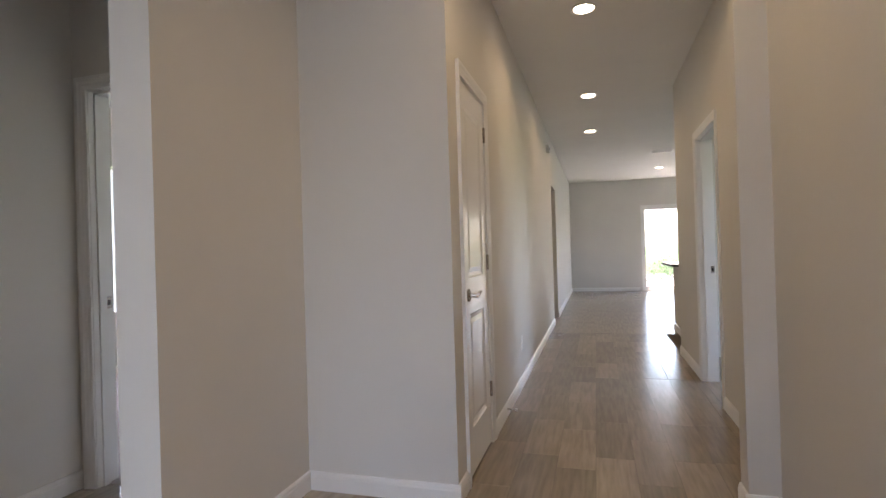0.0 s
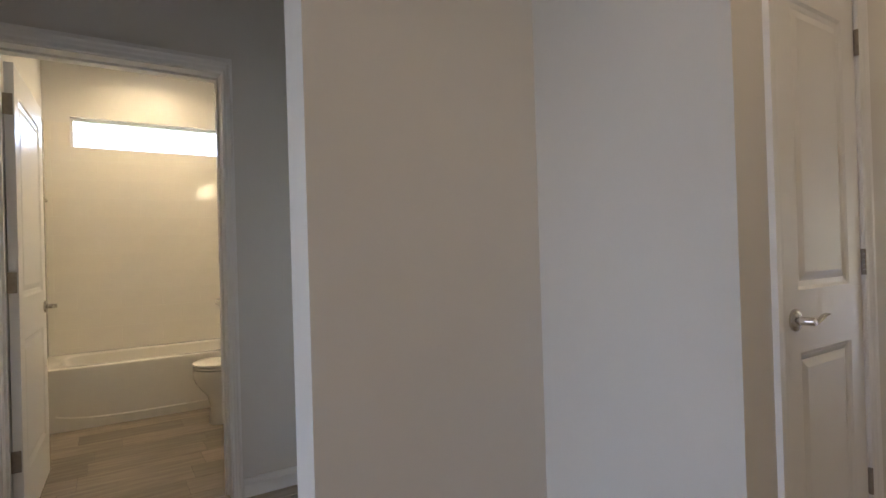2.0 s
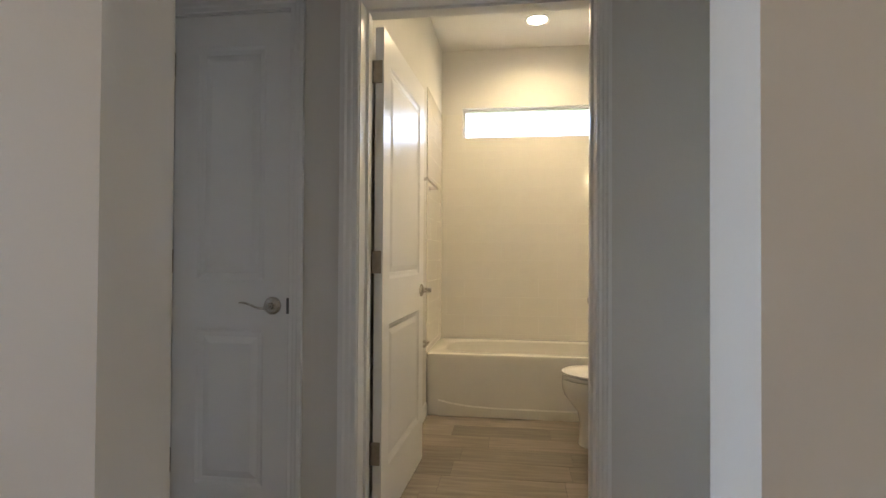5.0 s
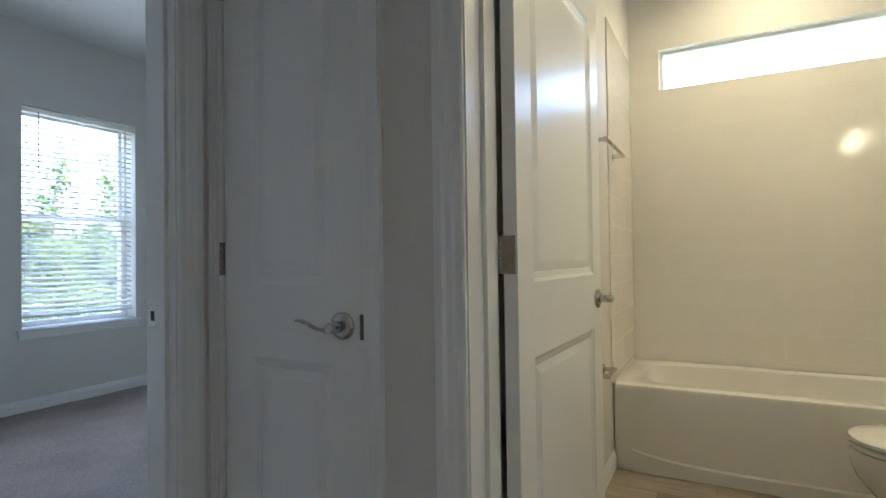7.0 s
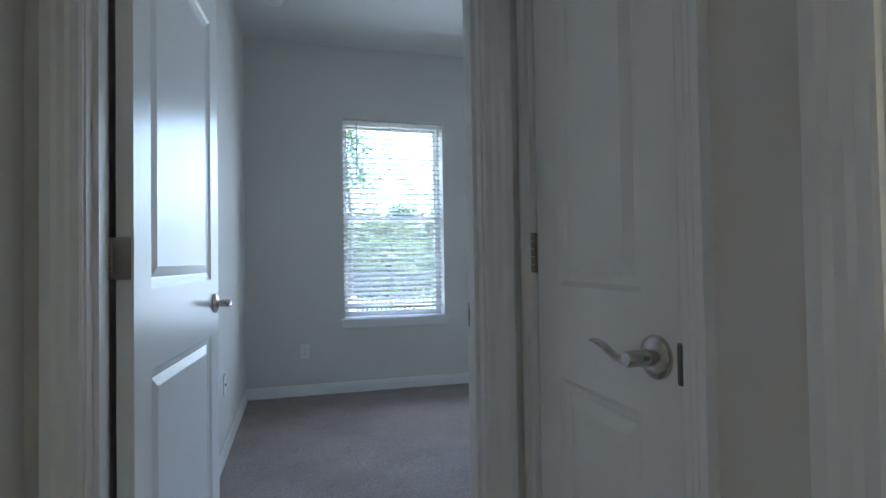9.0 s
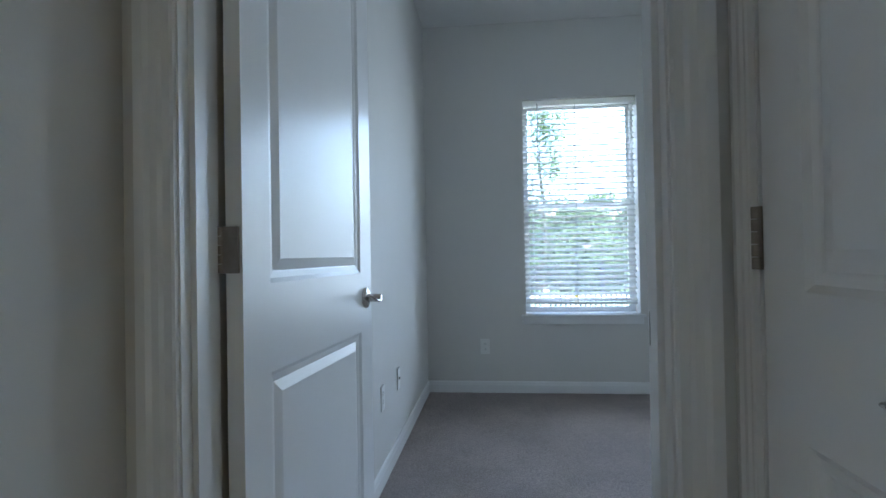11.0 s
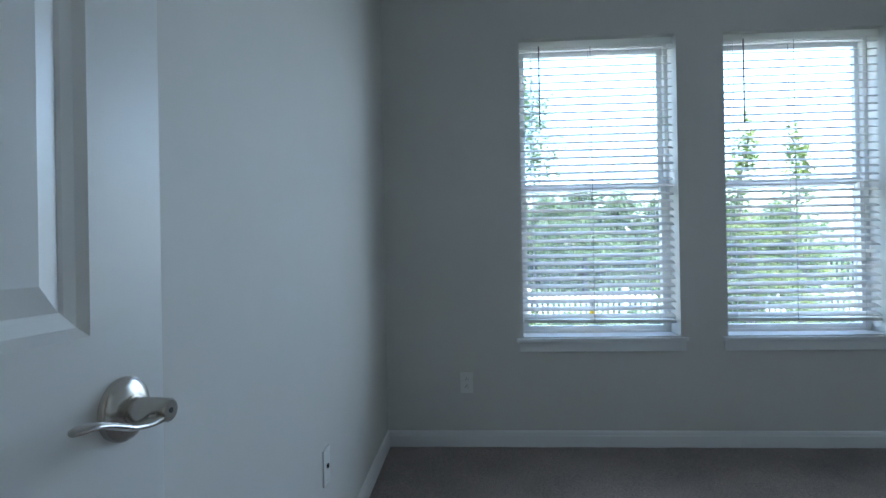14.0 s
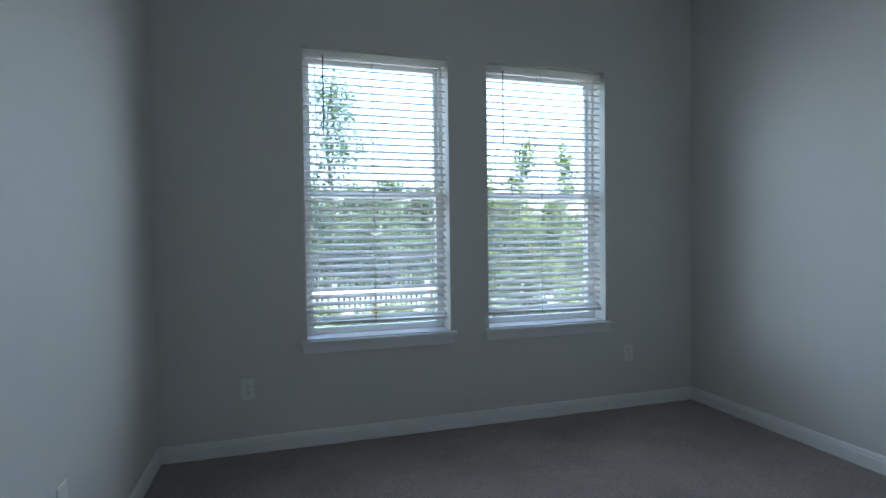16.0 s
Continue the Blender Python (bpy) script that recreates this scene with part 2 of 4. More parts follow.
# ---- mesh helpers ----
def mesh_object(name, bm, mat, parent=None, smooth=False):
    bmesh.ops.recalc_face_normals(bm, faces=bm.faces)
    me = bpy.data.meshes.new(name)
    bm.to_mesh(me)
    bm.free()
    if mat:
        me.materials.append(mat)
    if smooth:
        me.polygons.foreach_set("use_smooth", [True] * len(me.polygons))
        me.set_sharp_from_angle(angle=radians(38))
    ob = new(name, me)
    if parent:
        ob.parent = parent
    return ob


def part(name, bm, mat, parent, label="", smooth=False):
    ob = mesh_object(name, bm, mat, parent, smooth)
    return tagged(ob, label) if label else ob


def root(name, m=None, label="", category="", group="", kind=""):
    ob = new(name)
    ob.empty_display_size = 0.1
    if m is not None:
        ob.matrix_world = m
    return tagged(ob, label, category, group, kind)


def add_box(bm, x0, x1, y0, y1, z0, z1, bevel=0.0):
    vs = [bm.verts.new((x, y, z)) for x in (x0, x1) for y in (y0, y1) for z in (z0, z1)]
    fs = [bm.faces.new([vs[i] for i in q]) for q in
          ((0, 1, 3, 2), (4, 6, 7, 5), (0, 4, 5, 1), (2, 3, 7, 6), (0, 2, 6, 4), (1, 5, 7, 3))]
    if bevel:
        es = list({e for f in fs for e in f.edges})
        bmesh.ops.bevel(bm, geom=es, offset=bevel, segments=2, affect='EDGES', profile=0.6)
    return bm


def box(x0, x1, y0, y1, z0, z1, bevel=0.0):
    return add_box(bmesh.new(), x0, x1, y0, y1, z0, z1, bevel)


def add_loft(bm, rings, cap=True):
    """Closed rings of equal point count, bridged in order."""
    loops = [[bm.verts.new(p) for p in r] for r in rings]
    n = len(loops[0])
    for a, b in zip(loops, loops[1:]):
        for i in range(n):
            bm.faces.new((a[i], a[(i + 1) % n], b[(i + 1) % n], b[i]))
    if cap:
        bm.faces.new(loops[0][::-1])
        bm.faces.new(loops[-1])
    return bm


def ring(cx, cy, z, rx, ry, n=28, power=2.0, turn=0.0):
    """A rounded ring: power 2 is an ellipse, more is squarer."""
    pts = []
    for i in range(n):
        a = 2 * math.pi * i / n + turn
        c, s = math.cos(a), math.sin(a)
        pts.append((cx + rx * math.copysign(abs(c) ** (2 / power), c), cy + ry * math.copysign(abs(s) ** (2 / power), s), z))
    return pts


def add_tube(bm, points, radii, n=12, flat=1.0):
    """A tube along points; flat squeezes it in the vertical."""
    rings = []
    pts = [Vector(p) for p in points]
    for i, p in enumerate(pts):
        d = (pts[min(i + 1, len(pts) - 1)] - pts[max(i - 1, 0)]).normalized()
        side = d.cross(Vector((0, 0, 1)))
        side = Vector((1, 0, 0)) if side.length < 1e-4 else side.normalized()
        up = side.cross(d).normalized()
        r = radii[i] if isinstance(radii, (list, tuple)) else radii
        rings.append([tuple(p + side * r * math.cos(2 * math.pi * k / n) + up * r * flat * math.sin(2 * math.pi * k / n)) for k in range(n)])
    return add_loft(bm, rings)


def add_rod(bm, axis, a, b, c0, c1, r0, r1=None, n=20):
    """A straight rod along one axis: at (a, b) of the two other axes, from c0 to c1."""
    r1 = r0 if r1 is None else r1
    rings = []
    for c, r in ((c0, r0), (c1, r1)):
        rg = []
        for k in range(n):
            u, v = a + r * math.cos(2 * math.pi * k / n), b + r * math.sin(2 * math.pi * k / n)
            rg.append({"x": (c, u, v), "y": (u, c, v), "z": (u, v, c)}[axis])
        rings.append(rg)
    return add_loft(bm, rings)


def wall(name, x0, x1, y0, y1, holes=(), z0=0.0, z1=CEIL, mat=None, along=None):
    """A wall with thickness; holes are (from, to, bottom, top) along its length."""
    along = along or ("y" if (y1 - y0) > (x1 - x0) else "x")
    a0, a1 = (y0, y1) if along == "y" else (x0, x1)
    us = sorted({a0, a1, *[h[0] for h in holes], *[h[1] for h in holes]})
    zs = sorted({z0, z1, *[h[2] for h in holes], *[h[3] for h in holes]})
    us, zs = [u for u in us if a0 <= u <= a1], [z for z in zs if z0 <= z <= z1]

    def solid(i, j):
        if not (0 <= i < len(us) - 1 and 0 <= j < len(zs) - 1):
            return False
        u, z = (us[i] + us[i + 1]) / 2, (zs[j] + zs[j + 1]) / 2
        return not any(h[0] < u < h[1] and h[2] < z < h[3] for h in holes)
    bm = bmesh.new()
    t0, t1 = (x0, x1) if along == "y" else (y0, y1)

    def v(u, t, z):
        return bm.verts.new((t, u, z) if along == "y" else (u, t, z))
    for i in range(len(us) - 1):
        for j in range(len(zs) - 1):
            if not solid(i, j):
                continue
            u, w, p, q = us[i], us[i + 1], zs[j], zs[j + 1]
            for t in (t0, t1):
                bm.faces.new((v(u, t, p), v(w, t, p), v(w, t, q), v(u, t, q)))
            for di, dj, ends in ((-1, 0, ((u, p), (u, q))), (1, 0, ((w, p), (w, q))), (0, -1, ((u, p), (w, p))), (0, 1, ((u, q), (w, q)))):
                if not solid(i + di, j + dj):
                    (ua, za), (ub, zb) = ends
                    bm.faces.new((v(ua, t0, za), v(ub, t0, zb), v(ub, t1, zb), v(ua, t1, za)))
    bmesh.ops.remove_doubles(bm, verts=bm.verts, dist=1e-5)
    ob = mesh_object(name, bm, mat or PAINT)
    return tagged(ob, "painted drywall in light greige", "wall", kind="structure")


def slab(name, x0, x1, y0, y1, z0, z1, mat, label, category):
    return tagged(mesh_object(name, box(x0, x1, y0, y1, z0, z1), mat), label, category, kind="structure")


def add_profile(bm, prof, start, end, out):
    """A moulding: prof is (distance from the wall, height) pairs, swept from start to end; out is the way off the wall."""
    a, b, o = Vector((*start, 0)), Vector((*end, 0)), Vector((*out, 0))
    rings = [[tuple(p + o * d + Vector((0, 0, h))) for d, h in prof] for p in (a, b)]
    return add_loft(bm, rings)


BASE_PROF = ((0, 0), (0.014, 0), (0.014, 0.062), (0.011, 0.070), (0.0105, 0.078), (0.006, 0.088), (0, 0.09))


def baseboard(start, end, out):
    ob = mesh_object("baseboard", add_profile(bmesh.new(), BASE_PROF, start, end, out), TRIM)
    return tagged(ob, "white painted baseboard along the wall", "baseboard", kind="structure")


# casing profile across its width: (distance from opening 0..1, thickness)
CASE_PROF = ((0.0, 0.0), (0.0, 0.009), (0.08, 0.011), (0.30, 0.010), (0.42, 0.013), (0.60, 0.014), (0.74, 0.018), (1.0, 0.018), (1.0, 0.0))


def casing(name, along, plane, out, a0, a1, top, w_lo, w_hi, w_top=None):
    """Trim round a doorway in a wall: along 'x' or 'y', from a0 to a1; each board with its own width."""
    w_top = w_top or max(w_lo, w_hi)

    def place(u, z, d):
        return (plane + out * d, u, z) if along == "y" else (u, plane + out * d, z)
    ob = root(name, None, "white moulded casing round a doorway", "door casing", kind="structure")
    for w, edge, sign in ((w_lo, a0, -1), (w_hi, a1, 1)):
        lo = [place(edge + sign * f * w, 0.0, d) for f, d in CASE_PROF]
        hi = [place(edge + sign * f * w, top + f * w_top, d) for f, d in CASE_PROF]
        part("side_casing", add_loft(bmesh.new(), [lo, hi]), TRIM, ob)
    lo = [place(a0 - f * w_lo, top + f * w_top, d) for f, d in CASE_PROF]
    hi = [place(a1 + f * w_hi, top + f * w_top, d) for f, d in CASE_PROF]
    part("head_casing", add_loft(bmesh.new(), [lo, hi]), TRIM, ob)
    return ob


def jamb(name, along, t0, t1, a0, a1, top, stop=None, thick=0.018):
    """Boards that line a doorway; a0, a1, top are the clear faces. stop: where the door stop lies across the wall."""
    ob = root(name, None, "white painted door jamb lining the opening", "door jamb", kind="structure")

    def bx(bm, ua, ub, ta, tb, z0, z1):
        return add_box(bm, ta, tb, ua, ub, z0, z1) if along == "y" else add_box(bm, ua, ub, ta, tb, z0, z1)
    part("side_jamb", bx(bmesh.new(), a0 - thick, a0, t0, t1, 0, top), TRIM, ob)
    part("side_jamb", bx(bmesh.new(), a1, a1 + thick, t0, t1, 0, top), TRIM, ob)
    part("head_jamb", bx(bmesh.new(), a0 - thick, a1 + thick, t0, t1, top, top + thick), TRIM, ob)
    if stop:
        s0, s1 = stop
        bm = bmesh.new()
        bx(bm, a0, a0 + 0.011, s0, s1, 0, top)
        bx(bm, a1 - 0.011, a1, s0, s1, 0, top)
        bx(bm, a0 + 0.011, a1 - 0.011, s0, s1, top - 0.011, top)
        part("door_stop", bm, TRIM, ob)
    return ob


# ---- door leaf ----
def leaf_panels(w, h, stile):
    """The two moulded fields of the leaf, as (x0, x1, z0, z1)."""
    return [(stile, w - stile, 0.23, 0.815), (stile, w - stile, 1.003, h - 0.125)]


def make_leaf(w, h, y0, y1, stile, parent):
    """A moulded two-panel leaf. Closed it runs along x; y0..y1 is its thickness."""
    pans = leaf_panels(w, h, stile)
    bm = bmesh.new()
    xs = [0, stile, w - stile, w]
    zs = [0, pans[0][2], pans[0][3], pans[1][2], pans[1][3], h]
    for y, inward in ((y0, 1), (y1, -1)):
        sg = 1 if y1 > y0 else -1
        for i in range(3):
            for j in range(5):
                if i == 1 and j in (1, 3):
                    continue
                bm.faces.new([bm.verts.new((x, y, z)) for x, z in
                              ((xs[i], zs[j]), (xs[i + 1], zs[j]), (xs[i + 1], zs[j + 1]), (xs[i], zs[j + 1]))])
        for px0, px1, pz0, pz1 in pans:
            steps = ((0, 0), (0.010, 0.006), (0.022, 0.008), (0.026, 0.0095))
            for (ia, da), (ib, db) in zip(steps, steps[1:]):
                a = [(px0 + ia, pz0 + ia), (px1 - ia, pz0 + ia), (px1 - ia, pz1 - ia), (px0 + ia, pz1 - ia)]
                b = [(px0 + ib, pz0 + ib), (px1 - ib, pz0 + ib), (px1 - ib, pz1 - ib), (px0 + ib, pz1 - ib)]
                for k in range(4):
                    k2 = (k + 1) % 4
                    bm.faces.new([bm.verts.new((p[0], y + inward * sg * d, p[1])) for p, d in ((a[k], da), (a[k2], da), (b[k2], db), (b[k], db))])
    for xa, za, xb, zb in ((0, 0, w, 0), (w, 0, w, h), (w, h, 0, h), (0, h, 0, 0)):
        bm.faces.new([bm.verts.new(p) for p in ((xa, y0, za), (xb, y0, zb), (xb, y1, zb), (xa, y1, za))])
    bmesh.ops.remove_doubles(bm, verts=bm.verts, dist=1e-5)
    leaf = part("leaf", bm, DOOR, parent)
    sg = 1 if y1 > y0 else -1
    for px0, px1, pz0, pz1 in pans:
        i0, i1 = 0.026, 0.052
        lo, hi = y0 + sg * 0.0095, y1 - sg * 0.0095
        rings = []
        for i, y in ((i1, lo - sg * 0.0065), (i0, lo + sg * 0.0004), (i0, hi - sg * 0.0004), (i1, hi + sg * 0.0065)):
            rings.append([(px0 + i, y, pz0 + i), (px1 - i, y, pz0 + i), (px1 - i, y, pz1 - i), (px0 + i, y, pz1 - i)])
        part("panel", add_loft(bmesh.new(), rings), DOOR, leaf)
    return leaf


def make_lever(parent, x, z, y, out, way, keyhole=False):
    """A satin-nickel lever set on the face at y; out is +1 or -1, way the side the lever points to."""
    bm = bmesh.new()
    prof = ((0.0, 0.033), (0.006, 0.0335), (0.0085, 0.032), (0.012, 0.025), (0.0145, 0.0175))
    rings = []
    for d, r in prof:
        rings.append([(x + r * math.cos(2 * math.pi * k / 32), y + out * d, z + r * math.sin(2 * math.pi * k / 32)) for k in range(32)])
    add_loft(bm, rings)
    rose = part("door_handle", bm, NICKEL, parent, "satin nickel lever handle on a round rose", True)
    bm = bmesh.new()
    rings = []
    for d, r in ((0.010, 0.0150), (0.016, 0.0150), (0.0165, 0.0128), (0.054, 0.0122), (0.0565, 0.0105)):
        rings.append([(x + r * math.cos(2 * math.pi * k / 24), y + out * d, z + r * math.sin(2 * math.pi * k / 24)) for k in range(24)])
    add_loft(bm, rings)
    part("neck", bm, NICKEL, rose, smooth=True)
    # flat strip that leaves the foot of the neck and sweeps up to a paddle tip
    bm = bmesh.new()
    rings = []
    for u, dz, ry, rz in ((0.002, -0.0045, 0.0105, 0.0078), (0.010, -0.0058, 0.0105, 0.0064), (0.020, -0.0066, 0.0100, 0.0050), (0.032, -0.0058, 0.0092, 0.0042),
                          (0.046, -0.0030, 0.0086, 0.0038), (0.060, 0.0026, 0.0084, 0.0038), (0.074, 0.0082, 0.0088, 0.0038), (0.088, 0.0122, 0.0096, 0.0037),
                          (0.100, 0.0136, 0.0096, 0.0035), (0.107, 0.0132, 0.0078, 0.0030), (0.111, 0.0126, 0.0042, 0.0020)):
        rings.append([(x + way * u, y + out * 0.0455 + ry * math.cos(2 * math.pi * k / 16), z + dz + rz * math.sin(2 * math.pi * k / 16)) for k in range(16)])
    add_loft(bm, rings)
    part("lever", bm, NICKEL, rose, smooth=True)
    if keyhole:
        bm = bmesh.new()
        add_rod(bm, "y", x, z, y + out * 0.0560, y + out * 0.0570, 0.0028, n=10)
        part("privacy_slot", bm, DARK, rose)
    return rose


def make_door(name, m, w, hand, label, lever_sides=(1, -1), h=2.015, keyhole=0, lever_z=0.928, backset=0.062):
    """A door on its pin at the origin; hand +1 or -1 puts the leaf on that side of the pin."""
    ob = root(name, m, label, "door", kind="structure")
    y0, y1 = hand * 0.008, hand * 0.043
    leaf = make_leaf(w, h, y0, y1, 0.105 if w > 0.6 else 0.098, ob)
    leaf.location = (0.004, 0, 0.012)
    for zc in (0.325, 1.085, 1.847):
        bm = bmesh.new()
        for k in range(5):
            add_rod(bm, "z", 0.0, 0.0, zc - 0.045 + 0.018 * k + 0.0006, zc - 0.045 + 0.018 * (k + 1) - 0.0006, 0.0062, n=14)
        hg = part("hinge", bm, BRONZE, ob, "worn bronze-tinted butt hinge", True)
        bm = box(-0.003, 0.0025, hand * 0.003, hand * 0.038, zc - 0.045, zc + 0.045)
        part("hinge_plate", bm, BRONZE, hg)
    bm = box(w + 0.003, w + 0.0055, hand * 0.0135, hand * 0.0375, 0.90, 0.957)
    part("latch_plate", bm, NICKEL, ob)
    for s in lever_sides:
        face, out = (y0, -hand) if s > 0 else (y1, hand)
        make_lever(ob, w - backset, lever_z, face, out, -1, keyhole == s)
    return ob


# ---- structure: bedroom ----
DT = 2.03          # door head height
wall("wall_bedroom_south", -2.60, 1.04, -3.45, -3.24, [(-0.69, 0.16, 0.60, 2.25), (-1.78, -0.94, 0.60, 2.25)])
wall("wall_bedroom_west", -2.60, -2.48, -3.24, -0.12)
wall("wall_bedroom_east", 0.923, 1.04, -3.24, -0.12)
wall("wall_bedroom_north", -2.60, 1.175, -0.12, 0.0, [(0.093, 0.923, 0, DT + 0.018)], along="x")
# vestibule and bath
wall("wall_vestibule_west", -0.165, 0.0, 0.0, 2.33, [(0.027, 0.538, 0, DT + 0.018), (0.771, 1.653, 0, DT + 0.040)])
wall("wall_vestibule_north", 0.0, 1.006, 2.33, 2.45, [(0.082, 0.908, 0, DT + 0.018)], along="x")
wall("wall_foyer_west_pier", 1.006, 1.175, 0.0, 0.747)
wall("wall_foyer_west_north", 1.006, 1.175, 1.652, 2.69)
wall("wall_foyer_west_header", 1.006, 1.175, 0.747, 1.652, z0=2.42, along="y")
wall("wall_bath_south", -2.53, -0.165, 0.60, 0.745)
wall("wall_bath_north", -2.53, 0.0, 2.33, 2.45)
# the 2.9 to 4.9 opening is unseen, added for light in the second bedroom
wall("wall_bath_west", -2.68, -2.53, -0.12, 5.62, [(0.925, 2.075, 2.10, 2.356), (2.9, 4.9, 0.6, 2.2)])
# second bedroom beyond the open door
wall("wall_second_bedroom_east", 1.006, 1.126, 2.69, 5.5)
wall("wall_second_bedroom_north", -2.53, 1.126, 5.5, 5.62)
# foyer and hall
wall("wall_foyer_west_south", 1.04, 1.175, -2.20, -0.12)
# the opening is unseen and sized only to let daylight into the foyer
wall("wall_foyer_south", 1.04, 3.41, -2.35, -2.20, [(1.75, 2.65, 0.0, 2.1)])
# unseen wall added to keep the bedroom's outside lamp out of the entry
wall("wall_entry_light_block", 3.41, 3.56, -5.6, -2.35, mat=STUCCO)
# unseen slab added to cut the sky light that enters the foyer
slab("slab_entry_sky_block", 1.04, 3.56, -4.2, -2.35, 2.7, 2.85, CEILING, "unseen white slab added to block sky light over the entry", "ceiling")
wall("wall_foyer_east", 3.29, 3.41, -2.20, 2.75)
wall("wall_hall_wing", 3.164, 3.41, 2.75, 2.87, along="x")
wall("wall_hall_jog", 1.175, 1.82, 2.57, 2.69, along="x")
wall("wall_hall_west", 1.82, 1.94, 2.57, 14.53, [(2.782, 3.382, 0, DT + 0.018), (8.42, 9.25, 0, 2.12)])
wall("wall_hall_east", 3.41, 3.53, 2.87, 6.30, [(4.362, 5.118, 0, DT + 0.018)])
wall("wall_side_room_north", 3.53, 7.62, 6.18, 6.30)
wall("wall_side_room_south", 3.53, 5.6, 2.75, 2.87)
# unseen opening added to light the side room
wall("wall_side_room_east", 5.6, 5.72, 2.75, 6.18, [(3.5, 5.5, 0.6, 2.2)])
wall("wall_great_room_north", 1.82, 7.62, 14.53, 14.68, [(3.69, 5.55, 0.0, 2.18)])
# both openings are unseen, added to light the great room
wall("wall_great_room_east", 7.5, 7.62, 6.30, 14.53, [(8.9, 9.9, 0.9, 2.1), (11.9, 12.9, 0.9, 2.1)])
wall("wall_side_passage_west", 0.5, 0.62, 7.9, 9.8)
wall("wall_side_passage_south", 0.62, 1.82, 7.9, 8.02, along="x")
wall("wall_side_passage_north", 0.62, 1.82, 9.68, 9.8, along="x")

slab("ceiling", -2.75, 7.7, -3.45, 14.75, CEIL, CEIL + 0.12, CEILING, "white textured drywall ceiling", "ceiling")
slab("floor_slab", -2.68, 7.62, -0.06, 14.68, -0.12, -0.0018, GROUT, "grey grout bed under the plank tiles", "floor")
slab("floor_foyer_slab", 1.04, 3.41, -2.35, -0.06, -0.12, -0.0018, GROUT, "grey grout bed under the plank tiles", "floor")

bm = bmesh.new()
nx, ny = 68, 64
for i in range(nx + 1):
    for j in range(ny + 1):
        x, y = -2.48 + (0.923 + 2.48) * i / nx, -3.24 + (3.24 - 0.06) * j / ny
        bm.verts.new((x, y, 0.003 + 0.0025 * noise.noise((x * 9, y * 9, 0.3))))
bm.verts.ensure_lookup_table()
for i in range(nx):
    for j in range(ny):
        a = i * (ny + 1) + j
        bm.faces.new([bm.verts[k] for k in (a, a + ny + 1, a + ny + 2, a + 1)])
carpet = tagged(mesh_object("floor_carpet", bm, CARPET, smooth=True), "taupe cut-pile carpet, faintly trodden", "carpet", kind="structure")
slab("floor_second_bedroom_carpet", -2.53, 1.006, 2.39, 5.5, -0.012, 0.004, CARPET, "taupe cut-pile carpet", "carpet")

# baseboards
baseboard((-2.48, -3.24), (0.923, -3.24), (0, 1))
baseboard((-2.48, -3.226), (-2.48, -0.12), (1, 0))
baseboard((0.923, -3.226), (0.923, -0.19), (-1, 0))
baseboard((-2.466, -0.12), (0.04, -0.12), (0, -1))
baseboard((0.0, 0.576), (0.0, 0.716), (1, 0))
baseboard((0.0, 1.686), (0.0, 2.33), (1, 0))
baseboard((1.006, 0.014), (1.006, 0.747), (-1, 0))
baseboard((1.006, 1.652), (1.006, 2.316), (-1, 0))
baseboard((1.175, -2.20), (1.175, 0.747), (1, 0))
baseboard((1.175, 1.652), (1.175, 2.57), (1, 0))
baseboard((1.189, 2.57), (1.954, 2.57), (0, -1))
baseboard((1.94, 2.57), (1.94, 2.73), (1, 0))
baseboard((1.94, 3.435), (1.94, 8.42), (1, 0))
baseboard((1.94, 9.25), (1.94, 14.53), (1, 0))
baseboard((1.954, 14.53), (3.63, 14.53), (0, -1))
baseboard((3.29, -2.2), (3.29, 2.75), (-1, 0))
baseboard((3.15, 2.75), (3.276, 2.75), (0, -1))
baseboard((3.164, 2.75), (3.164, 2.87), (-1, 0))
baseboard((3.41, 2.87), (3.41, 4.314), (-1, 0))
baseboard((3.41, 5.166), (3.41, 6.30), (-1, 0))
baseboard((5.6, 2.87), (5.6, 6.18), (-1, 0))
baseboard((-1.79, 0.745), (-0.18, 0.745), (0, 1))
baseboard((-2.53, 5.5), (1.0, 5.5), (0, -1))

# door trim
casing("casing_bath", "y", 0.0, 1, 0.785, 1.639, DT + 0.026, 0.068, 0.044, 0.068)
casing("casing_closet", "y", 0.0, 1, 0.042, 0.521, DT + 0.004, 0.040, 0.055, 0.068)
casing("casing_bedroom", "x", 0.0, 1, 0.107, 0.909, DT + 0.004, 0.066, 0.066)
casing("casing_bedroom_inner", "x", -0.12, -1, 0.107, 0.907, DT + 0.004, 0.066, 0.014, 0.066)
casing("casing_second_bedroom", "x", 2.33, -1, 0.096, 0.894, DT + 0.004, 0.066, 0.066)
casing("casing_hall_closet", "y", 1.94, 1, 2.796, 3.368, DT + 0.004, 0.062, 0.062)
casing("casing_hall_door", "y", 3.41, -1, 4.376, 5.104, DT + 0.004, 0.062, 0.062)
jamb("jamb_bath", "y", -0.165, 0.0, 0.789, 1.635, DT + 0.022, (-0.115, -0.075))
jamb("jamb_closet", "y", -0.165, 0.0, 0.045, 0.520, DT, (-0.095, -0.055))
jamb("jamb_bedroom", "x", -0.12, 0.0, 0.111, 0.905, DT, (-0.068, -0.03))
jamb("jamb_second_bedroom", "x", 2.33, 2.45, 0.10, 0.89, DT, (2.36, 2.40))
jamb("jamb_hall_closet", "y", 1.82, 1.94, 2.80, 3.364, DT, (1.85, 1.89))
jamb("jamb_hall_door", "y", 3.41, 3.53, 4.38, 5.10, DT, (3.44, 3.48))


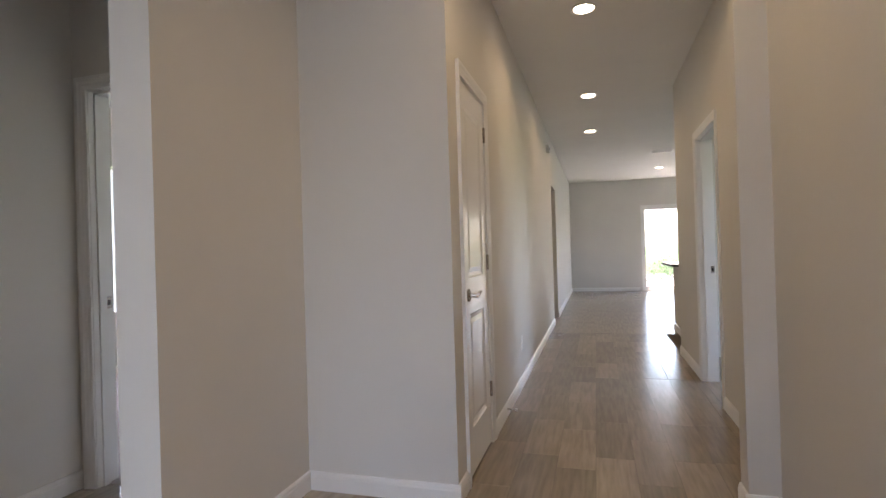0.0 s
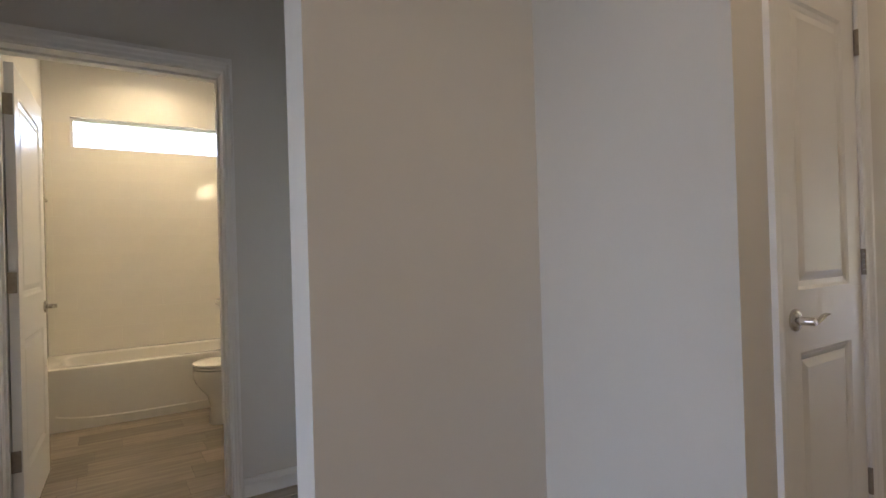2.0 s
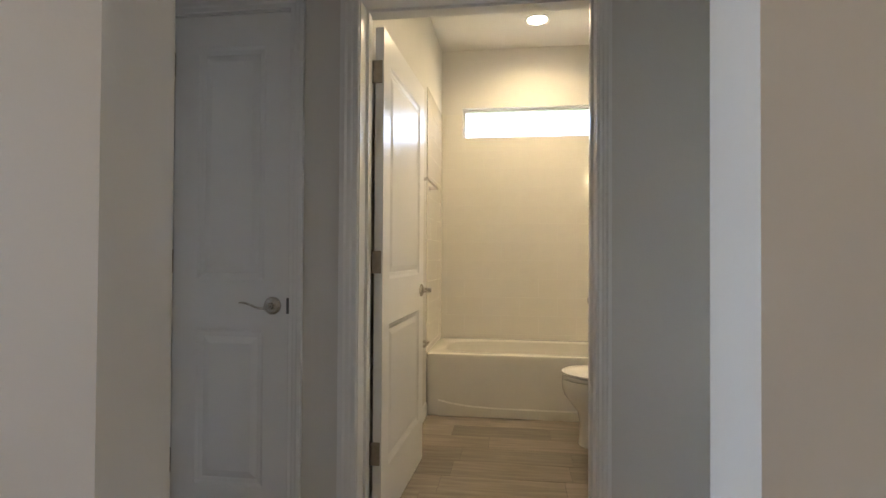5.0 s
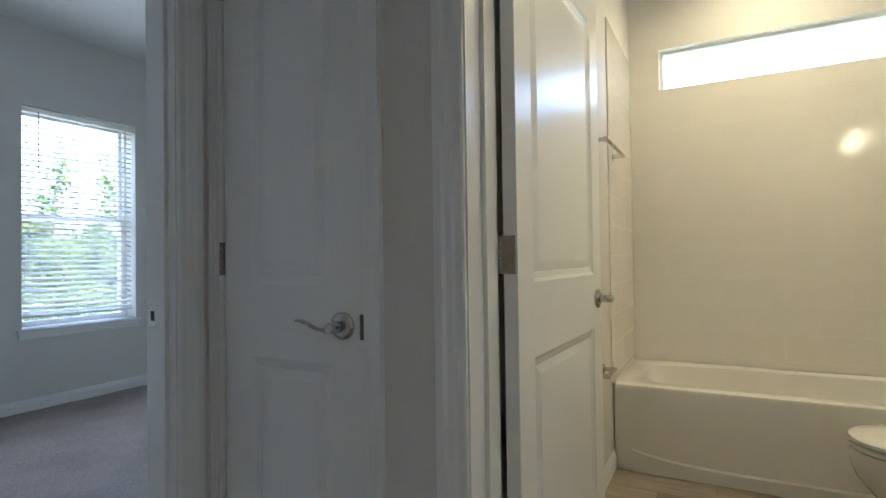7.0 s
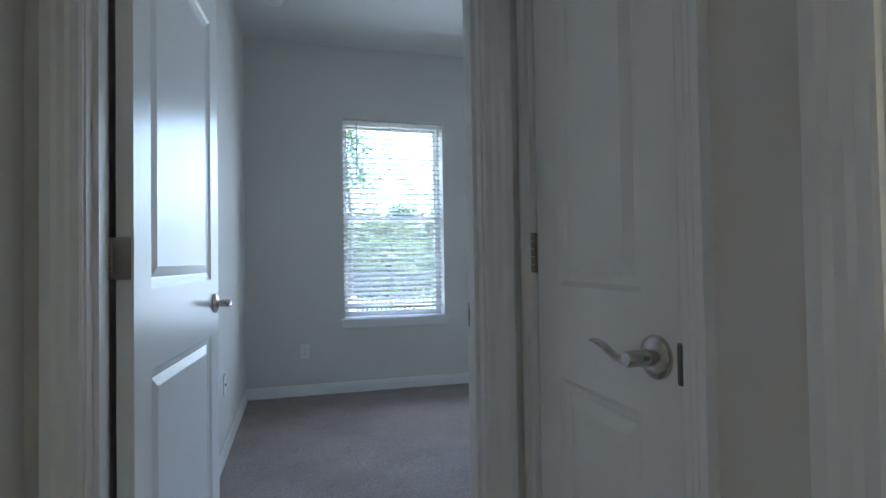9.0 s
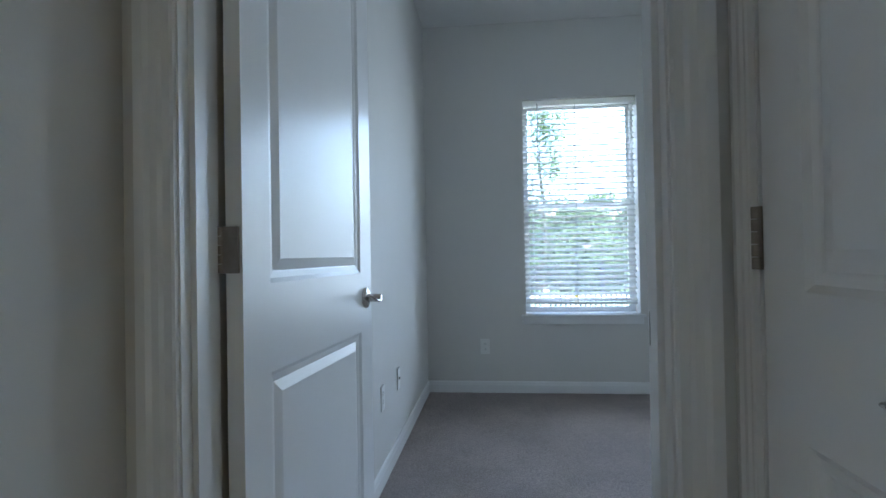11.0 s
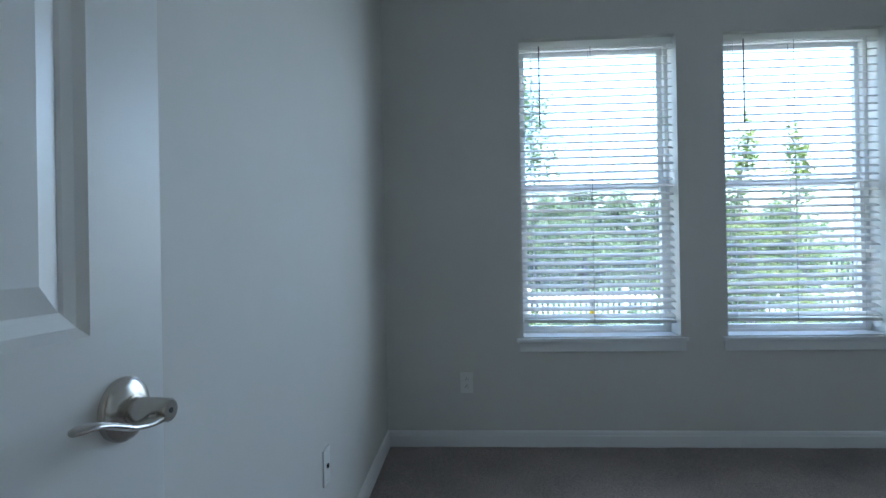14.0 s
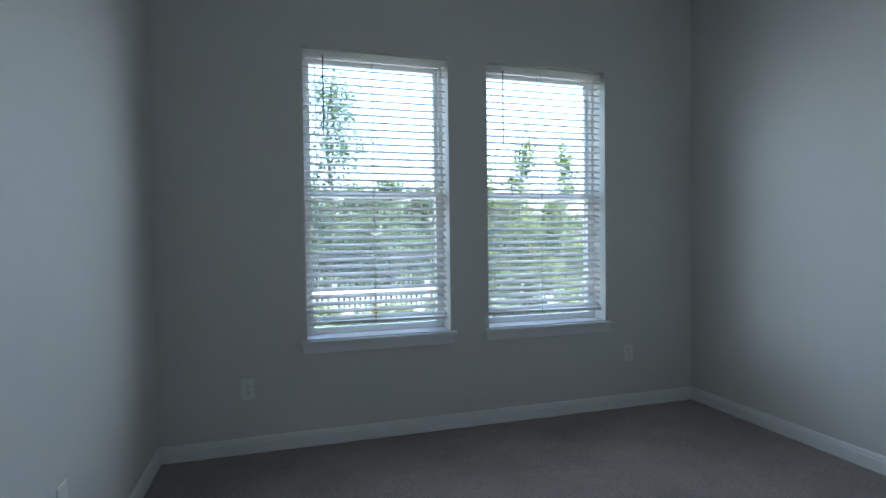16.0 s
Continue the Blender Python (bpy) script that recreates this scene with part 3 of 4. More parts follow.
def strike(x, y, z, axis, out):
    """A strike plate let into a jamb, with its dark latch hole."""
    ob = root("strike_plate", pose(x, y, z), "satin nickel strike plate on a white jamb", "strike plate")
    if axis == "x":
        part("plate", box(0, out * 0.002, -0.014, 0.014, -0.029, 0.029), NICKEL, ob)
        part("latch_hole", box(out * 0.002, out * 0.0028, -0.007, 0.007, -0.013, 0.013), DARK, ob)
    else:
        part("plate", box(-0.014, 0.014, 0, out * 0.002, -0.029, 0.029), NICKEL, ob)
        part("latch_hole", box(-0.007, 0.007, out * 0.002, out * 0.0028, -0.013, 0.013), DARK, ob)


strike(0.111, -0.094, 0.935, "x", 1)
strike(0.10, 2.42, 0.94, "x", 1)
strike(3.505, 5.10, 0.94, "y", -1)

lip = root("strike_plate", pose(0.0, 0.5255, 0.922), "dark strike plate lip at the closet door's edge", "strike plate")
part("lip", box(-0.010, 0.0125, -0.010, 0.002, -0.030, 0.030, 0.004), WAND, lip)

# ---- doors ----
make_door("door_bath", pose(-0.172, 0.791, 0, 0, 0, 90 + 88), 0.80, -1, "white two-panel bathroom door standing open")
make_door("door_bedroom", pose(0.903, -0.128, 0, 0, 0, 180 + 85.6), 0.785, -1, "white two-panel bedroom door standing open into the room", keyhole=-1, lever_z=0.933)
make_door("door_closet", pose(0.006, 0.047, 0, 0, 0, 90), 0.468, 1, "narrow white two-panel closet door, closed", lever_sides=(1,), lever_z=0.921, backset=0.057)
make_door("door_hall_closet", pose(1.946, 3.362, 0, 0, 0, -90), 0.556, -1, "narrow white two-panel hall closet door, closed", lever_sides=(1,))


# ---- windows and blinds ----
def make_window(name, x0, x1, z0, z1, y_in, y_out, zm):
    ob = root(name, None, "white vinyl single-hung window with painted stool and apron", "window", kind="structure")
    yg = y_out + 0.05
    fw = 0.020
    bm = bmesh.new()
    add_box(bm, x0, x0 + fw, y_out, y_out + 0.075, z0, z1)
    add_box(bm, x1 - fw, x1, y_out, y_out + 0.075, z0, z1)
    add_box(bm, x0 + fw, x1 - fw, y_out, y_out + 0.075, z1 - fw, z1)
    add_box(bm, x0 + fw, x1 - fw, y_out, y_out + 0.075, z0, z0 + fw)
    part("window_frame", bm, VINYL, ob)
    for nm, za, zb, yo in (("upper_sash", zm - 0.005, z1 - fw, 0.012), ("lower_sash", z0 + fw, zm + 0.03, 0.042)):
        bm = bmesh.new()
        s, y = 0.024, y_out + yo
        a, b = x0 + fw, x1 - fw
        add_box(bm, a, a + s, y, y + 0.028, za, zb)
        add_box(bm, b - s, b, y, y + 0.028, za, zb)
        add_box(bm, a + s, b - s, y, y + 0.028, zb - s, zb)
        add_box(bm, a + s, b - s, y, y + 0.028, za, za + s)
        sash = part(nm, bm, VINYL, ob)
        pane = part("pane", box(a + s, b - s, y + 0.012, y + 0.016, za + s, zb - s), GLASS, sash)
        pane.visible_shadow = False
    bm = bmesh.new()
    a, b, za, zb = x0 + fw, x1 - fw, z0 + fw, zm
    for q in ((a, a + 0.012, za, zb), (b - 0.012, b, za, zb), (a + 0.012, b - 0.012, za, za + 0.012), (a + 0.012, b - 0.012, zb - 0.012, zb)):
        add_box(bm, q[0], q[1], y_out - 0.008, y_out - 0.001, q[2], q[3])
    screen = part("screen_frame", bm, VINYL, ob)
    bm = bmesh.new()
    bm.faces.new([bm.verts.new(v) for v in ((a + 0.012, y_out - 0.005, za + 0.012), (b - 0.012, y_out - 0.005, za + 0.012),
                                            (b - 0.012, y_out - 0.005, zb - 0.012), (a + 0.012, y_out - 0.005, zb - 0.012))])
    part("insect_screen", bm, MESH, screen, "grey insect mesh over the lower sash")
    bm = box(x0 - 0.035, x1 + 0.035, y_in - 0.002, y_in + 0.028, z0 - 0.022, z0 - 0.001, 0.004)
    add_box(bm, x0, x1, y_out + 0.075, y_in, z0 - 0.002, z0 + 0.004)
    part("window_sill", bm, TRIM, ob)
    bm = box(x0 - 0.022, x1 + 0.022, y_in, y_in + 0.014, z0 - 0.075, z0 - 0.022, 0.003)
    part("apron", bm, TRIM, ob)
    return ob


def slat_mesh(w, tilt):
    """A slightly crowned slat, tilted down on the room side."""
    bm = bmesh.new()
    rings = []
    for x in (-w / 2, w / 2):
        rg = []
        for k in range(7):
            f = -1 + 2 * k / 6
            rg.append((f * 0.025, 0.0024 * (1 - f * f) + 0.0017))
        for k in range(7):
            f = 1 - 2 * k / 6
            rg.append((f * 0.025, 0.0024 * (1 - f * f) - 0.0017))
        c, s = math.cos(tilt), math.sin(tilt)
        rings.append([(x, d * c + h * s, -d * s + h * c) for d, h in rg])
    add_loft(bm, rings)
    bmesh.ops.recalc_face_normals(bm, faces=bm.faces)
    me = bpy.data.meshes.new("slat")
    bm.to_mesh(me)
    bm.free()
    me.materials.append(SLAT)
    return me


def make_blind(x0, x1, z0, z1, y, bottom, wand_x):
    cx, w = (x0 + x1) / 2, x1 - x0 - 0.012
    ob = root("window_blind", pose(cx, y, z0), "white faux-wood blind, lowered with open slats", "window blind", "bedroom window blinds")
    top = z1 - z0
    part("headrail", box(-w / 2, w / 2, -0.022, 0.018, top - 0.010, top - 0.002, 0.002), SLAT, ob)
    part("valance", box(-w / 2 - 0.003, w / 2 + 0.003, 0.026, 0.031, top - 0.040, top - 0.001, 0.002), VALANCE, ob)
    me = slat_mesh(w, radians(21))
    pitch, z = 0.0425, top - 0.055
    n = 0
    while z > bottom + 0.03:
        s = new("slat", me)
        s.parent = ob
        s.matrix_basis = pose(0.0008 * ((n * 7) % 5 - 2), 0, z, 0.25 * ((n * 5) % 7 - 3), 0.06 * ((n * 3) % 7 - 3), 0)
        z -= pitch
        n += 1
    tilted = part("bottom_rail", box(-w / 2, w / 2, -0.026, 0.026, bottom - 0.004, bottom + 0.016, 0.004), PLASTIC, ob)
    tilted.matrix_basis = pose(0, 0, 0, 0, -0.5, 0)
    for f in (-0.40, 0.03, 0.42):
        bm = bmesh.new()
        for yy in (-0.0265, 0.0265):
            add_rod(bm, "z", f * w, yy, bottom, top - 0.04, 0.0016, n=6)
        part("ladder_cord", bm, CORD if f == 0.03 else SLAT, ob)
    bm = bmesh.new()
    add_rod(bm, "z", wand_x - cx, 0.034, top - 0.49, top - 0.03, 0.004, n=8)
    part("tilt_wand", bm, WAND, ob, "thin dark tilt wand")
    return ob


make_window("window_1", -0.69, 0.16, 0.60, 2.25, -3.24, -3.45, 1.43)
make_window("window_2", -1.78, -0.94, 0.60, 2.25, -3.24, -3.45, 1.43)
make_blind(-0.69, 0.16, 0.605, 2.25, -3.312, 0.07, 0.045)
make_blind(-1.78, -0.94, 0.605, 2.25, -3.312, 0.07, -1.065)

tag = root("window_tag", pose(-0.245, -3.374, 0.722), "small yellow and white paper tag on the window sash", "tag")
part("label", box(-0.014, 0.014, -0.0006, 0.0006, -0.05, 0.035), YELLOW, tag)
part("label_top", box(-0.014, 0.014, -0.0006, 0.0006, 0.0352, 0.058), PLASTIC, tag)

bw = root("window_bath", None, "high white transom window over the tub", "window", kind="structure")
bm = bmesh.new()
for a in ((-2.64, -2.575, 0.925, 0.945, 2.10, 2.356), (-2.64, -2.575, 2.055, 2.075, 2.10, 2.356),
          (-2.64, -2.575, 0.945, 2.055, 2.336, 2.356), (-2.64, -2.575, 0.945, 2.055, 2.10, 2.12)):
    add_box(bm, *a)
part("window_frame", bm, VINYL, bw)
pane = part("pane", box(-2.612, -2.608, 0.945, 2.055, 2.12, 2.336), GLASS, bw)
pane.visible_shadow = False
part("window_sill", box(-2.575, -2.522, 0.925, 2.075, 2.094, 2.1045, 0.002), TILE, bw)

sl = root("window_slider", None, "white framed sliding glass patio door", "sliding door", kind="structure")
bm = bmesh.new()
for a in ((3.69, 3.74, 14.55, 14.65, 0, 2.18), (5.50, 5.55, 14.55, 14.65, 0, 2.18), (3.74, 5.50, 14.55, 14.65, 2.12, 2.18), (3.74, 5.50, 14.55, 14.65, 0, 0.03)):
    add_box(bm, *a)
part("window_frame", bm, VINYL, sl)
for x in (3.74, 4.59):
    bm = bmesh.new()
    for a in ((x, x + 0.05, 14.58, 14.61, 0.03, 2.12), (x + 0.86, x + 0.91, 14.58, 14.61, 0.03, 2.12),
              (x + 0.05, x + 0.86, 14.58, 14.61, 2.06, 2.12), (x + 0.05, x + 0.86, 14.58, 14.61, 0.03, 0.11)):
        add_box(bm, *a)
    sash = part("sash", bm, VINYL, sl)
    p = part("pane", box(x + 0.05, x + 0.86, 14.593, 14.597, 0.11, 2.06), GLASS, sash)
    p.visible_shadow = False
bm = bmesh.new()
add_rod(bm, "z", 3.775, 14.545, 0.92, 1.12, 0.012, n=10)
part("pull_handle", bm, DARK, sl)


# ---- fixtures and things ----
def downlight(x, y):
    ob = root("recessed_downlight", pose(x, y, CEIL), "white recessed downlight, lit, in the ceiling", "downlight", "recessed downlights")
    bm = bmesh.new()
    rings = []
    for r, z in ((0.070, -0.0005), (0.095, -0.0005), (0.097, -0.004), (0.088, -0.008), (0.074, -0.006), (0.070, -0.003)):
        rings.append([(r * math.cos(2 * math.pi * k / 32), r * math.sin(2 * math.pi * k / 32), z) for k in range(32)])
    add_loft(bm, rings + [rings[0]], cap=False)
    part("trim_ring", bm, PLASTIC, ob, smooth=True)
    bm = bmesh.new()
    add_rod(bm, "z", 0, 0, -0.004, -0.001, 0.069, n=32)
    part("diffuser", bm, LENS, ob, "glowing frosted lens")
    return ob


# the fixture at 0.40 is added, to go with the extra foyer lamp
for ly in LIGHT_Y:
    downlight(2.54, ly)
downlight(-2.02, 1.52)
downlight(3.96, 12.64)


def wall_plate(name, label, category, m, kind):
    """A wall plate in its own plane: x across, z up, y off the wall."""
    ob = root(name, m, label, category)
    wide = 0.115 if kind == "double_switch" else 0.07
    part("cover_plate", box(-wide / 2, wide / 2, 0, 0.006, -0.0575, 0.0575, 0.002), PLASTIC, ob)
    if kind == "outlet":
        for zc in (-0.02, 0.02):
            sock = part("socket", box(-0.0165, 0.0165, 0.006, 0.0075, zc - 0.014, zc + 0.014, 0.0006), PLASTIC, ob)
            for xs, hh in ((-0.0065, 0.0045), (0.0065, 0.0035)):
                part("slot", box(xs - 0.0012, xs + 0.0012, 0.0075, 0.0079, zc - 0.002 - hh, zc - 0.002 + hh), DARK, sock)
            part("slot", box(-0.0025, 0.0025, 0.0075, 0.0079, zc + 0.006, zc + 0.010), DARK, sock)
    elif kind == "jack":
        part("jack", box(-0.006, 0.006, 0.006, 0.011, -0.006, 0.006, 0.001), DARK, ob)
    else:
        for xs in (-0.023, 0.023):
            rk = part("rocker", box(xs - 0.0165, xs + 0.0165, 0.006, 0.0085, -0.033, 0.033, 0.001), PLASTIC, ob)
            part("rocker_gap", box(xs - 0.0165, xs + 0.0165, 0.0062, 0.0089, -0.0345, -0.0335), DARK, rk)
    for zc in (-0.048, 0.048):
        bm = bmesh.new()
        add_rod(bm, "y", 0, zc, 0.006, 0.0068, 0.003, n=10)
        part("screw", bm, PLASTIC, ob)
    return ob


wall_plate("wall_outlet", "white duplex outlet low on the wall", "outlet", pose(0.478, -3.24, 0.355), "outlet")
wall_plate("wall_outlet", "white duplex outlet low on the wall", "outlet", pose(-1.955, -3.24, 0.37), "outlet")
wall_plate("wall_outlet", "white duplex outlet low on the wall", "outlet", pose(0.923, -1.60, 0.40, 0, 0, 90), "outlet")
wall_plate("cable_jack_plate", "white cable jack plate low on the wall", "jack plate", pose(0.923, -2.0, 0.40, 0, 0, 90), "jack")
wall_plate("light_switch", "white double rocker light switch", "light switch", pose(1.006, 0.437, 1.126, 0, 0, 90), "double_switch")
wall_plate("wall_outlet", "white duplex outlet low on the hall wall", "outlet", pose(1.94, 4.75, 0.36, 0, 0, -90), "outlet")

ch = root("door_chime", pose(1.94, 7.80, 2.56), "small white chime box high on the hall wall", "door chime")
part("housing", box(0, 0.045, -0.07, 0.07, -0.05, 0.05, 0.006), PLASTIC, ch)
part("grille", box(0.045, 0.047, -0.05, 0.05, -0.03, 0.03), CORD, ch)

det = root("smoke_detector", pose(0.67, -2.54, CEIL), "round white smoke detector on the bedroom ceiling", "smoke detector")
bm = bmesh.new()
add_loft(bm, [ring(0, 0, -0.0005, 0.066, 0.066, 32), ring(0, 0, -0.014, 0.066, 0.066, 32), ring(0, 0, -0.018, 0.060, 0.060, 32), ring(0, 0, -0.034, 0.052, 0.052, 32), ring(0, 0, -0.038, 0.044, 0.044, 32)])
part("housing", bm, PLASTIC, det, smooth=True)
bm = bmesh.new()
add_rod(bm, "z", 0, 0, -0.0405, -0.0382, 0.012, n=16)
part("test_button", bm, PLASTIC, det, smooth=True)

vent = root("ceiling_vent", pose(3.76, 10.46, CEIL), "white louvred air vent in the ceiling", "air vent")
part("backing", box(-0.17, 0.17, -0.08, 0.08, -0.002, -0.0005), DARK, vent)
bm = bmesh.new()
for a in ((-0.2, -0.17, -0.11, 0.11), (0.17, 0.2, -0.11, 0.11), (-0.17, 0.17, -0.11, -0.08), (-0.17, 0.17, 0.08, 0.11)):
    add_box(bm, *a, -0.01, -0.0005)
part("frame", bm, PLASTIC, vent)
for i in range(7):
    s = part("slat", box(-0.17, 0.17, -0.009, 0.009, -0.001, 0.001), PLASTIC, vent)
    s.matrix_basis = pose(0, -0.066 + 0.022 * i, -0.008, 35, 0, 0)


# ---- bathroom ----
def make_bathtub():
    x0, x1, y0, y1, h = -2.529, -1.79, 0.7456, 2.3294, 0.43
    cx, cy = (x0 + x1) / 2, (y0 + y1) / 2
    ob = root("bathtub", pose(cx, cy, 0), "white acrylic alcove bathtub with a flush apron", "bathtub")
    hx, hy = (x1 - x0) / 2, (y1 - y0) / 2
    bm = bmesh.new()
    rings = [ring(0, 0, 0.0, hx, hy, 56, 40), ring(0, 0, h - 0.02, hx, hy, 56, 40), ring(0, 0, h - 0.005, hx - 0.004, hy - 0.004, 56, 34),
             ring(0, 0, h, hx - 0.014, hy - 0.014, 56, 26), ring(0, 0, h, hx - 0.07, hy - 0.10, 56, 5),
             ring(0, 0, h - 0.012, hx - 0.085, hy - 0.115, 56, 4.6), ring(0, 0, 0.22, hx - 0.11, hy - 0.17, 56, 4.2),
             ring(0, 0, 0.11, hx - 0.15, hy - 0.24, 56, 3.6), ring(0, 0, 0.085, hx - 0.21, hy - 0.32, 56, 3.0)]
    add_loft(bm, rings)
    part("tub_body", bm, ACRYLIC, ob, smooth=True)
    # raised band that sweeps along the foot of the apron
    bm = bmesh.new()
    n = 30
    rings = []
    for i in range(n + 1):
        f = i / n
        y = -hy + 0.09 + (2 * hy - 0.18) * f
        z = 0.062 + 0.045 * (2 * f - 1) ** 4
        rings.append([(hx, y, 0.0), (hx + 0.010, y, 0.0), (hx + 0.010, y, z - 0.004), (hx + 0.006, y, z), (hx, y, z + 0.004)])
    add_loft(bm, rings)
    part("apron_band", bm, ACRYLIC, ob, smooth=True)
    bm = bmesh.new()
    add_rod(bm, "z", 0, 0.46, 0.085, 0.089, 0.035, n=20)
    part("drain", bm, CHROME, ob, smooth=True)
    return ob


make_bathtub()


def make_toilet(x, y_front):
    ob = root("toilet", pose(x, y_front, 0), "white porcelain toilet with the lid closed", "toilet")
    cy = 0.235
    bm = bmesh.new()
    rings = [ring(0, cy + 0.085, 0.0, 0.118, 0.225, 32, 2.6), ring(0, cy + 0.085, 0.03, 0.114, 0.221, 32, 2.6),
             ring(0, cy + 0.085, 0.12, 0.104, 0.216, 32, 2.4), ring(0, cy + 0.075, 0.19, 0.118, 0.220, 32, 2.2),
             ring(0, cy + 0.050, 0.235, 0.148, 0.232, 32, 2.1), ring(0, cy + 0.022, 0.285, 0.176, 0.242, 32, 2.1),
             ring(0, cy + 0.010, 0.335, 0.187, 0.246, 32, 2.1), ring(0, cy + 0.008, 0.372, 0.187, 0.246, 32, 2.1),
             ring(0, cy + 0.008, 0.384, 0.181, 0.240, 32, 2.1)]
    add_loft(bm, rings)
    part("bowl", bm, PORCELAIN, ob, smooth=True)
    for nm, z, t, g in (("seat", 0.388, 0.020, 0.0), ("lid", 0.4125, 0.020, 0.003)):
        bm = bmesh.new()
        rings = [ring(0, cy, z, 0.176 + g, 0.228 + g, 36, 2.15), ring(0, cy, z + 0.004, 0.183 + g, 0.235 + g, 36, 2.15),
                 ring(0, cy, z + t - 0.005, 0.183 + g, 0.235 + g, 36, 2.15), ring(0, cy, z + t, 0.172 + g, 0.224 + g, 36, 2.15)]
        if nm == "lid":
            rings.append(ring(0, cy, z + t + 0.005, 0.11, 0.16, 36, 2.1))
        add_loft(bm, rings)
        part(nm, bm, PORCELAIN, ob, smooth=True)
    bm = box(-0.215, 0.215, 0.475, 0.665, 0.38, 0.72, 0.02)
    add_box(bm, -0.10, 0.10, 0.40, 0.62, 0.16, 0.385, 0.02)
    tank = part("tank", bm, PORCELAIN, ob)
    part("tank_lid", box(-0.225, 0.225, 0.465, 0.672, 0.721, 0.752, 0.008), PORCELAIN, ob)
    bm = bmesh.new()
    add_tube(bm, [(-0.15, 0.470, 0.66), (-0.13, 0.455, 0.66), (-0.07, 0.452, 0.655)], [0.008, 0.007, 0.005], 10)
    part("flush_lever", bm, CHROME, tank, smooth=True)
    for sx in (-0.07, 0.07):
        bm = bmesh.new()
        add_rod(bm, "x", 0.455, 0.425, sx - 0.018, sx + 0.018, 0.011, n=12)
        part("lid_hinge", bm, PORCELAIN, ob, smooth=True)
    return ob


make_toilet(-1.365, 1.645)


def make_vanity(x0, x1, y0, y1):
    ob = root("bathroom_vanity", pose(x0, y0, 0), "white shaker vanity cabinet against the bathroom wall", "vanity cabinet")
    w, d, h = x1 - x0, y1 - y0, 0.87
    bm = box(0, w, 0.02, d, 0.10, h)
    add_box(bm, 0.02, w - 0.02, 0.08, d, 0.0, 0.10)
    part("body", bm, CABINET, ob)
    part("drawer_front", box(0.008, w - 0.008, 0.0, 0.02, 0.705, h - 0.008, 0.003), CABINET, ob)
    for xa, xb, kx in ((0.008, w / 2 - 0.003, w / 2 - 0.05), (w / 2 + 0.003, w - 0.008, w / 2 + 0.05)):
        bm = bmesh.new()
        za, zb, s = 0.108, 0.697, 0.055
        for a in ((xa, xa + s, za, zb), (xb - s, xb, za, zb), (xa + s, xb - s, za, za + s), (xa + s, xb - s, zb - s, zb)):
            add_box(bm, a[0], a[1], 0.0, 0.019, a[2], a[3])
        add_box(bm, xa + s, xb - s, 0.009, 0.019, za + s, zb - s)
        dr = part("cabinet_door", bm, CABINET, ob)
        bm = bmesh.new()
        add_tube(bm, [(kx, -0.003, 0.54), (kx, -0.026, 0.545), (kx, -0.026, 0.655), (kx, -0.003, 0.66)], 0.005, 10)
        part("pull_handle", bm, NICKEL, dr, smooth=True)
    top = root("countertop", pose(x0, y0, h), "cream cultured marble vanity top with backsplash", "countertop")
    part("slab", box(-0.012, w, -0.022, d, 0.0005, 0.032, 0.005), COUNTER, top)
    part("backsplash", box(-0.012, w, d - 0.02, d, 0.032, 0.13, 0.003), COUNTER, top)
    faucet = root("faucet", pose(x0 + w / 2, y0 + d - 0.10, h + 0.032), "brushed nickel basin faucet on the vanity", "faucet")
    bm = bmesh.new()
    add_rod(bm, "z", 0, 0, 0.0, 0.10, 0.022, 0.017)
    part("body", bm, NICKEL, faucet, smooth=True)
    bm = bmesh.new()
    add_tube(bm, [(0, 0, 0.09), (0, -0.04, 0.115), (0, -0.09, 0.11), (0, -0.12, 0.085)], [0.013, 0.012, 0.011, 0.010], 12)
    part("spout", bm, NICKEL, faucet, smooth=True)
    bm = bmesh.new()
    add_tube(bm, [(0, 0, 0.10), (0, 0.005, 0.125), (0, 0.05, 0.155)], [0.012, 0.009, 0.006], 10)
    part("handle", bm, NICKEL, faucet, smooth=True)


make_vanity(-0.93, -0.17, 1.755, 2.33)

vl = root("vanity_light", pose(-0.55, 2.33, 2.10), "nickel vanity light bar with three lit glass shades", "vanity light")
part("back_bar", box(-0.27, 0.27, -0.03, 0, -0.05, 0.05, 0.006), NICKEL, vl)
for k in (-0.2, 0.0, 0.2):
    bm = bmesh.new()
    add_tube(bm, [(k, -0.03, 0), (k, -0.09, 0.01), (k, -0.10, -0.03)], 0.008, 10)
    arm = part("arm", bm, NICKEL, vl, smooth=True)
    bm = bmesh.new()
    add_loft(bm, [ring(k, -0.10, -0.03, 0.025, 0.025, 20), ring(k, -0.10, -0.07, 0.04, 0.04, 20), ring(k, -0.10, -0.14, 0.055, 0.055, 20)])
    part("shade", bm, glow_material("vanity_shade_glow", (1.0, 0.82, 0.50), 2.2), arm, "lit frosted glass shade", True)


def bar_post(bm, x, y, z, reach):
    add_rod(bm, "y", x, z, y, y + 0.008, 0.024, 0.022, 20)
    add_rod(bm, "y", x, z, y + 0.008, y + reach, 0.010, 0.010, 14)


tb = root("towel_bar", pose(0, 0.745, 1.60), "satin nickel towel bar on the bathroom wall", "towel bar")
for x in (-1.42, -1.88):
    bm = bmesh.new()
    bar_post(bm, x, 0, 0, 0.07)
    part("post", bm, NICKEL, tb, smooth=True)
bm = bmesh.new()
add_rod(bm, "x", 0.06, 0, -1.90, -1.40, 0.009, n=14)
